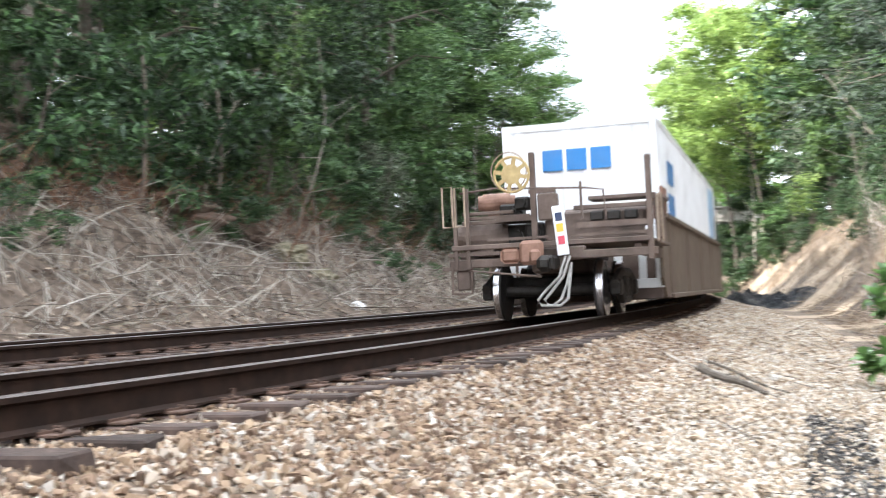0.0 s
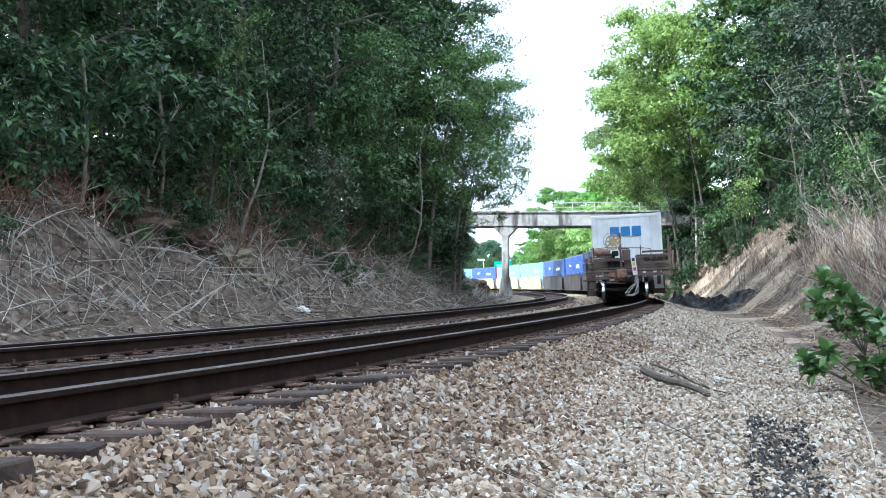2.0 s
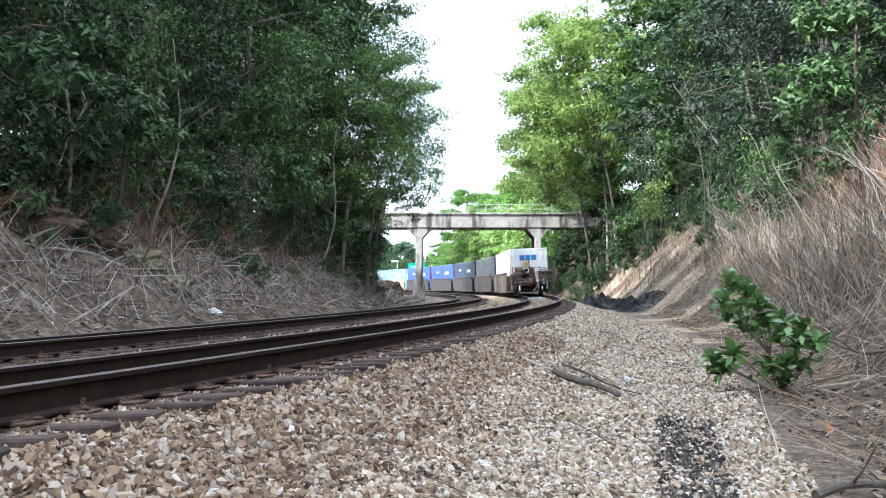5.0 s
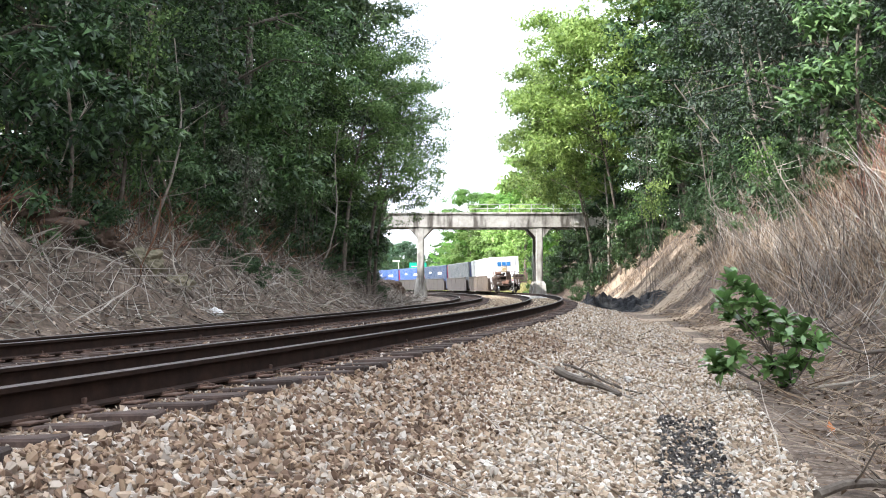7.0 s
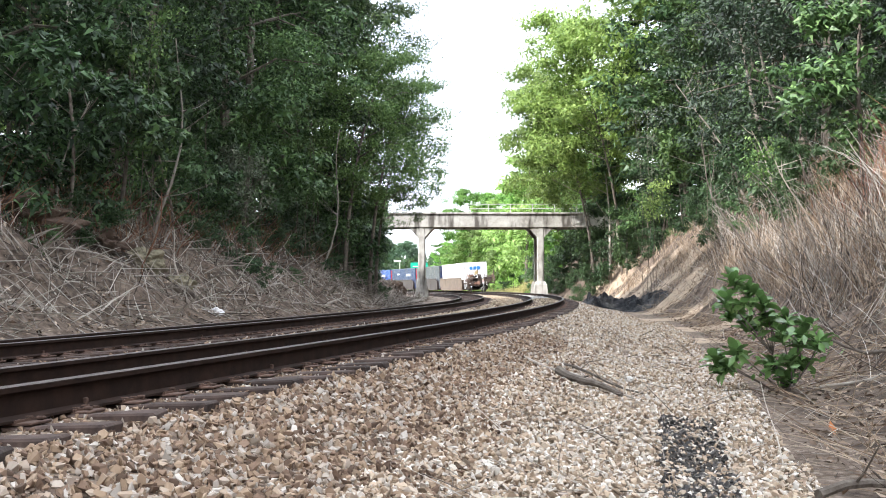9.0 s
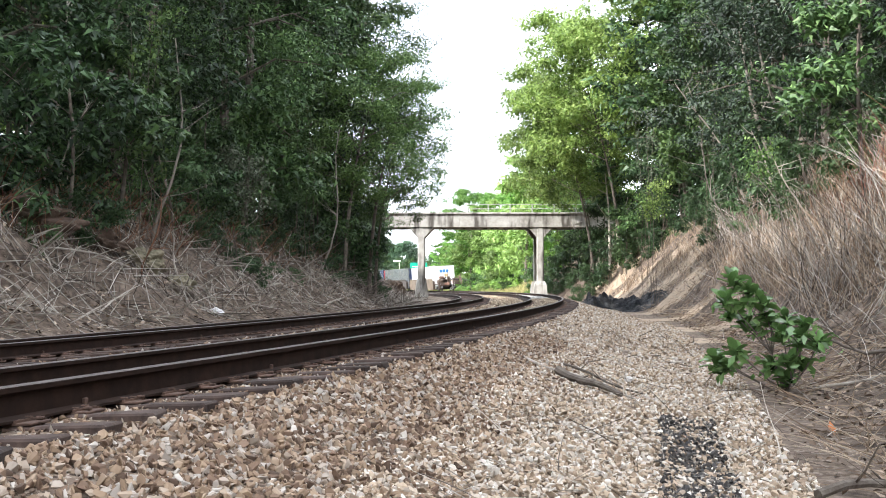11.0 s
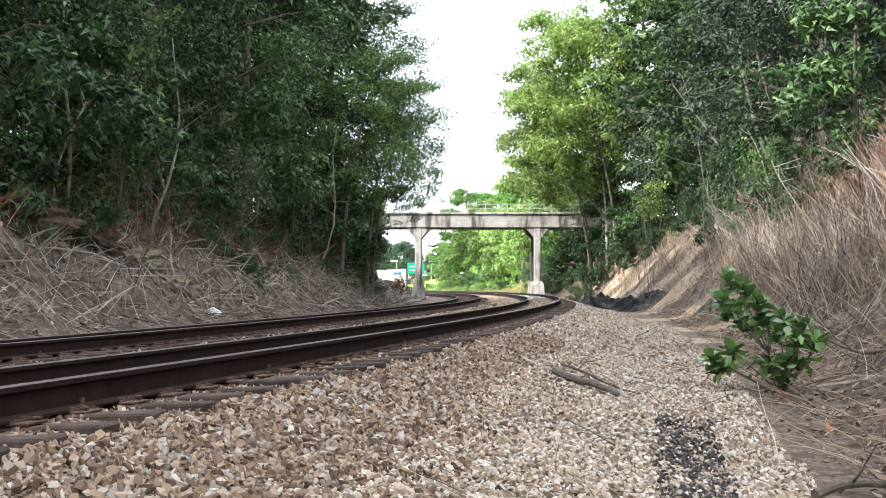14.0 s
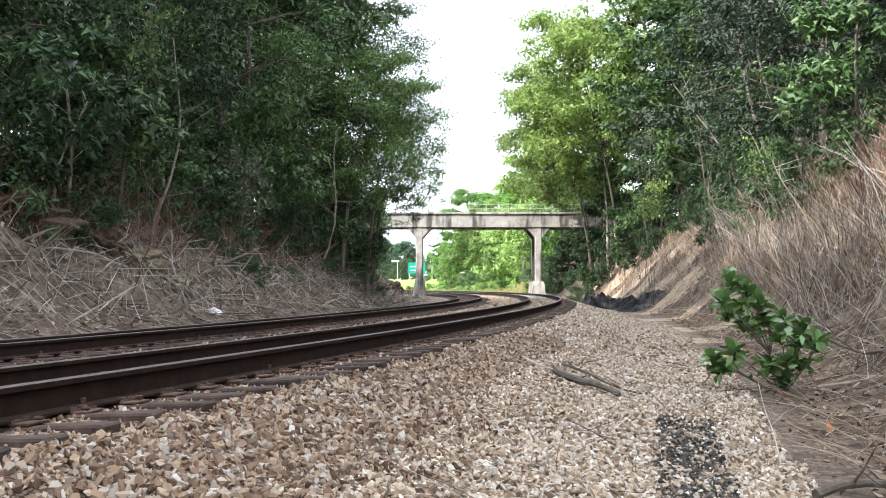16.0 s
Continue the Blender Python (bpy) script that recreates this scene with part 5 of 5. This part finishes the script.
def end_platform(c):
    """The rear end of the last car: sill, railings, ladder irons, brake gear, coupler and hoses."""
    def piece(name, build, mat=M_WELL, label=""):
        bm = bmesh.new()
        build(bm)
        bmesh.ops.translate(bm, verts=bm.verts, vec=(.14, 0, 0))
        return part(name, bm, mat, c, label)
    piece("end_sill", lambda b: (box(b, -.85, -.85, .86, 1.3, .1, .13, .015), box(b, 1.0, -.85, .92, 1.2, .1, .12, .015), box(b, .1, -.8, .95, .9, .2, .2, .03)))
    piece("deck", lambda b: (box(b, .85, .6, 1.1, 1.3, 2.7, .05, .01), box(b, -.85, .9, 1.02, 1.2, 2.0, .05, .01), [box(b, x, .6, .96, .1, 2.8, .16) for x in (-1.3, -.4, .4, 1.3)]))
    piece("centre_sill", lambda b: (box(b, 0, .9, .86, .5, 3.6, .36, .03), box(b, 0, .3, 1.12, .9, 1.2, .2, .05)))
    piece("lower_rail", lambda b: box(b, .03, -.95, 1.1, 2.94, .045, .075, .01))
    piece("upper_rail", lambda b: (box(b, -.95, -.93, 1.0, 1.1, .04, .05), box(b, 1.0, -.9, 1.34, 1.1, .05, .08), box(b, .3, -.9, 1.2, 2.4, .04, .04)))
    for x, z1 in ((-1.44, 2.02), (-1.25, 2.0)):
        piece("grab_iron", lambda b: tube(b, [(x - .12, -.95, 1.42), (x - .12, -.95, z1), (x + .03, -.95, z1), (x + .03, -.95, 1.42), (x - .12, -.95, 1.42)], .018, None, 6), M_TANIRON)
        piece("ladder_post", lambda b: box(b, x + .06, -.93, 1.38, .06, .05, 1.2, .008))
    piece("handrail", lambda b: tube(b, [(-1.3, -.9, 1.92), (-.75, -.9, 1.96), (.6, -.9, 1.88), (.85, -.9, 1.84), (.88, -.9, 1.45)], .016, None, 6))
    piece("stirrup_step", lambda b: (tube(b, [(-1.46, -.9, .8), (-1.46, -.92, .42), (-1.16, -.92, .42), (-1.16, -.9, .8)], .022, None, 6), box(b, -1.3, -.75, .62, .22, .2, .3, .02), box(b, -1.4, -.85, .8, .42, .1, .06)))
    piece("brake_rod", lambda b: tube(b, [(-1.2, -.9, .76), (-.1, -.95, .62)], .018, None, 6))
    for k, (x, y, z, r, ln, m) in enumerate(((-1.12, -.3, 1.3, .24, .62, M_WELL), (-.9, -.2, 1.8, .15, .42, M_REDBROWN))):
        piece("air_reservoir", lambda b: (drum(b, (x, y, z), (1, .25, .03), r, ln, 20), drum(b, (x - ln / 2 - .02, y - .09, z), (1, .25, 0), r * .78, .09, 20),
                                         drum(b, (x + ln / 2 + .02, y + .09, z), (1, .25, 0), r * .78, .09, 20), box(b, x, y, z - r * .95, ln * .6, .2, .12)),
              m, "rounded brown air reservoir")
    for k, (x, y, z, sx, sy, sz) in enumerate(((-.62, -.35, 1.62, .36, .3, .26), (-.42, -.5, 1.74, .24, .2, .2), (-.5, -.55, 1.5, .5, .2, .12), (-.62, 0, 1.24, .6, .5, .42), (-.28, -.3, 1.3, .3, .3, .3))):
        piece("valve", lambda b: (box(b, x, y, z, sx, sy, sz, .03), drum(b, (x, y - sy / 2 - .02, z), (0, 1, 0), min(sx, sz) * .32, .06, 10)), M_DARKIRON)
    for x, z, ln in ((-.95, 1.62, .8), (-1.0, 1.48, .7), (-.8, 1.55, 1.0)):
        piece("bracket_bar", lambda b: box(b, x, -.62, z, ln, .05, .055, .008))
    piece("brake_stand", lambda b: (box(b, -.22, -.7, 1.78, .08, .1, 1.4, .01), box(b, -.02, -.6, 1.66, .3, .16, .4, .02), box(b, -.1, -.62, 1.9, .4, .1, .06), box(b, -.5, -.72, 1.5, .6, .06, .06)))

    def wheel(b):
        ring = [(-.47 + .26 * math.cos(a), -.98, 2.14 + .26 * math.sin(a)) for a in np.linspace(0, 2 * math.pi, 25)]
        tube(b, ring, .022, None, 6)
        drum(b, (-.47, -1.0, 2.14), (0, 1, 0), .15, .04, 18, .12)
        drum(b, (-.47, -.85, 2.14), (0, 1, 0), .03, .3, 8)
    hand = piece("brake_wheel", wheel, M_YELLOWIRON, "faded yellow spoked hand brake wheel")
    for k in range(8):
        bm = bmesh.new()
        box(bm, 0, 0, .19, .06, .012, .16, 0, Matrix.Translation((-.33, -.99, 2.14)) @ Matrix.Rotation(k * math.pi / 4 + .2, 4, "Y"))
        part("spoke", bm, M_YELLOWIRON, hand)
    piece("brake_hoop", lambda b: tube(b, [(-.54 + .27 * math.cos(a), -.86, 2.2 + .29 * math.sin(a)) for a in np.linspace(0, 2 * math.pi, 21)], .011, None, 5), M_TANIRON)
    piece("bulkhead_panel", lambda b: (box(b, .62, -.35, 1.36, 1.5, .06, .42, .02), drum(b, (.75, .2, 1.5), (1, 0, 0), .16, 1.3, 16)))
    piece("walkway_bar", lambda b: (box(b, .95, -.55, 1.62, 1.2, .06, .07, .01), box(b, 1.05, -.2, 1.76, 1.0, .5, .06, .01), box(b, .5, -.75, 1.72, .035, .035, .55)))
    for x in (.7, .95, 1.2):
        piece("grating_bar", lambda b: box(b, x, -.6, 1.48, .2, .08, .14, .02), M_DARKIRON)
    piece("corner_post", lambda b: (box(b, 1.5, -.88, 1.55, .08, .1, 1.5, .01), box(b, 1.6, -.5, 1.4, .1, .4, .6, .02), box(b, 1.56, -.1, 1.72, .2, .9, .05)), M_WELL)
    piece("gusset_plate", lambda b: (box(b, 1.58, .3, 1.72, .06, .55, .4, .02), box(b, 1.56, -.3, 1.55, .14, .2, .34, .03)), M_REDBROWN)
    piece("corner_grab_iron", lambda b: tube(b, [(1.62, -.95, 1.05), (1.62, -.95, 1.7), (1.66, -.85, 1.74), (1.66, -.7, 1.05)], .018, None, 6), M_TANIRON)
    piece("coupler_carrier", lambda b: (box(b, -.22, -1.0, .98, .36, .1, .36, .05), box(b, -.16, -1.06, .92, .16, .12, .2, .04), box(b, -.55, -.95, .95, .3, .08, .24, .06)), M_REDBROWN, "rust brown coupler plate")
    piece("coupler", lambda b: (box(b, .06, -1.0, .82, .22, .5, .2, .05), box(b, .02, -1.25, .8, .24, .18, .24, .07), box(b, .14, -1.3, .8, .08, .16, .2, .03)), M_DARKIRON, "dark knuckle coupler")
    tilt = Matrix.Translation((.24, -1.1, 1.27)) @ Matrix.Rotation(radians(-5), 4, "Y")
    board = piece("marker_board", lambda b: box(b, 0, 0, 0, .17, .03, .72, .01, tilt), M_WHITE, "white marker board with coloured stickers")
    for z, m, nm in ((.2, M_NAVY, "dark_sticker"), (.04, M_YPATCH, "yellow_sticker"), (-.14, M_RPATCH, "red_sticker")):
        bm = bmesh.new()
        box(bm, 0, -.018, z, .1, .008, .12, 0, tilt)
        bmesh.ops.translate(bm, verts=bm.verts, vec=(.14, 0, 0))
        part(nm, bm, m, board)
    for a in (0, .1):
        pts = [(.3 - .1 * u + a * .6, -1.1 - .06 * u, .9 - .3 * u) for u in (0, .3, .6, 1)]
        pts += [(.0 + a, -1.15, .42), (-.12 + a, -1.18, .28), (-.06 + a, -1.2, .2), (.1 + a, -1.2, .19), (.22 + a, -1.18, .28), (.3 + a * .4, -1.12, .5), (.36, -1.0, .8)]
        piece("air_hose", lambda b: tube(b, pts, .022, None, 7), M_GREYHOSE, "hanging grey air hose")


def build_train():
    things = []       # (object, s of its origin from the rear axle)
    last = new("well_car_end_unit")
    tagged(last, "grimy brown container well car, last of the train", "railway car", group="train cars")
    sets = truck(last, .89, True)
    end_platform(last)
    well(last, 2.0, FIRST - 1.1, M_WELL)
    things.append((last, 0.0, 0.0))
    mid = {}
    for mat, nm, lb in ((M_WELLDARK, "brown", "dark grimy brown container well car unit"), (M_TAN, "tan", "dusty tan container well car unit")):
        u = new("well_car_unit")
        tagged(u, lb, "railway car", group="train cars")
        truck(u, 0.0)
        well(u, 1.1, UNIT - 1.1, mat)
        bm = bmesh.new()
        box(bm, 0, 0, .95, 2.3, 1.7, .16, .03)
        box(bm, 0, 0, .76, .8, 2.6, .3, .04)
        box(bm, -1.25, -.5, 1.25, .08, .08, .9)
        box(bm, 1.25, -.5, 1.25, .08, .08, .9)
        part("joint_deck", bm, mat, u)
        mid[nm] = u
    order = ["brown"] * 4 + ["tan"] * 6
    used = set()
    for k, w in enumerate(order):
        u = mid[w] if w not in used else copy_thing(mid[w], Matrix.Identity(4))
        used.add(w)
        things.append((u, FIRST + UNIT * k, 0.0))
    L = 16.15
    boxes = [container("container", M_WHITE, M_WHITE, L, "white ribbed shipping container with a blue mark", True),
             container("container", M_GREYBOX, M_NAVY, L, "dark grey ribbed shipping container"),
             container("container", M_BLUE, M_RED, L, "blue ribbed shipping container with red end", patch=M_WHITE),
             container("container", M_NAVY, M_RED, L, "navy blue ribbed shipping container with red end", patch=M_WHITE),
             container("container", M_LBLUE, M_WHITE, L, "light blue ribbed shipping container", patch=M_WHITE)]
    seq = [0, 1, 3, 2, 2, 4, 4, 2, 4, 4, 2]
    firsts = set()
    for k, b in enumerate(seq):
        o = boxes[b] if b not in firsts else copy_thing(boxes[b], Matrix.Identity(4))
        firsts.add(b)
        mid_s = 2.3 + L / 2 if k == 0 else FIRST + UNIT * (k - .5)
        things.append((o, mid_s, .4))
    return things, sets


TRAIN, SPIN = build_train()
LEAN = math.degrees(math.asin((Z_C - Z_B) / 1.505))
# place of the rear axle along the line, by seconds
RUN_T = (0, .5, 1, 1.5, 2, 3, 4, 6.5, 8, 9, 11.5, 12.5, 13.5, 14.5, 16)
RUN_S = (17.4, 23.9, 30.2, 36.6, 43.2, 56.4, 69.0, 99.0, 117.4, 129.2, 157.0, 167.0, 177.0, 186.5, 200.5)


def run(t):
    return float(np.interp(t, RUN_T, RUN_S))


def motions():
    mid_n, mid_z = (N_B + N_C) / 2, (Z_B + Z_C) / 2
    for ob, ds, lift in TRAIN:
        rows = []
        for i in range(33):
            t = i * .5
            s = run(t) + ds
            # cars follow their trucks: heading of the chord half a car ahead
            look_s = s if lift else s + (UNIT / 2)
            p = at(s, mid_n, mid_z)
            m = Matrix.Translation(p) @ pose(0, 0, 0, 0, 0, turn(look_s)) @ pose(0, 0, 0, 0, -LEAN, 0) @ pose(0, 0, lift)
            rows.append((t, m))
        walk(ob, rows)
    for i, w in enumerate(SPIN):
        y = 0 if i == 0 else 1.78
        rows = []
        for k in range(481):
            t = k / 30
            rows.append((t, pose(0, y, .42, -math.degrees((run(t) - RUN_S[0]) / .42) % 360, 0, 0)))
        walk(w, rows)


motions()
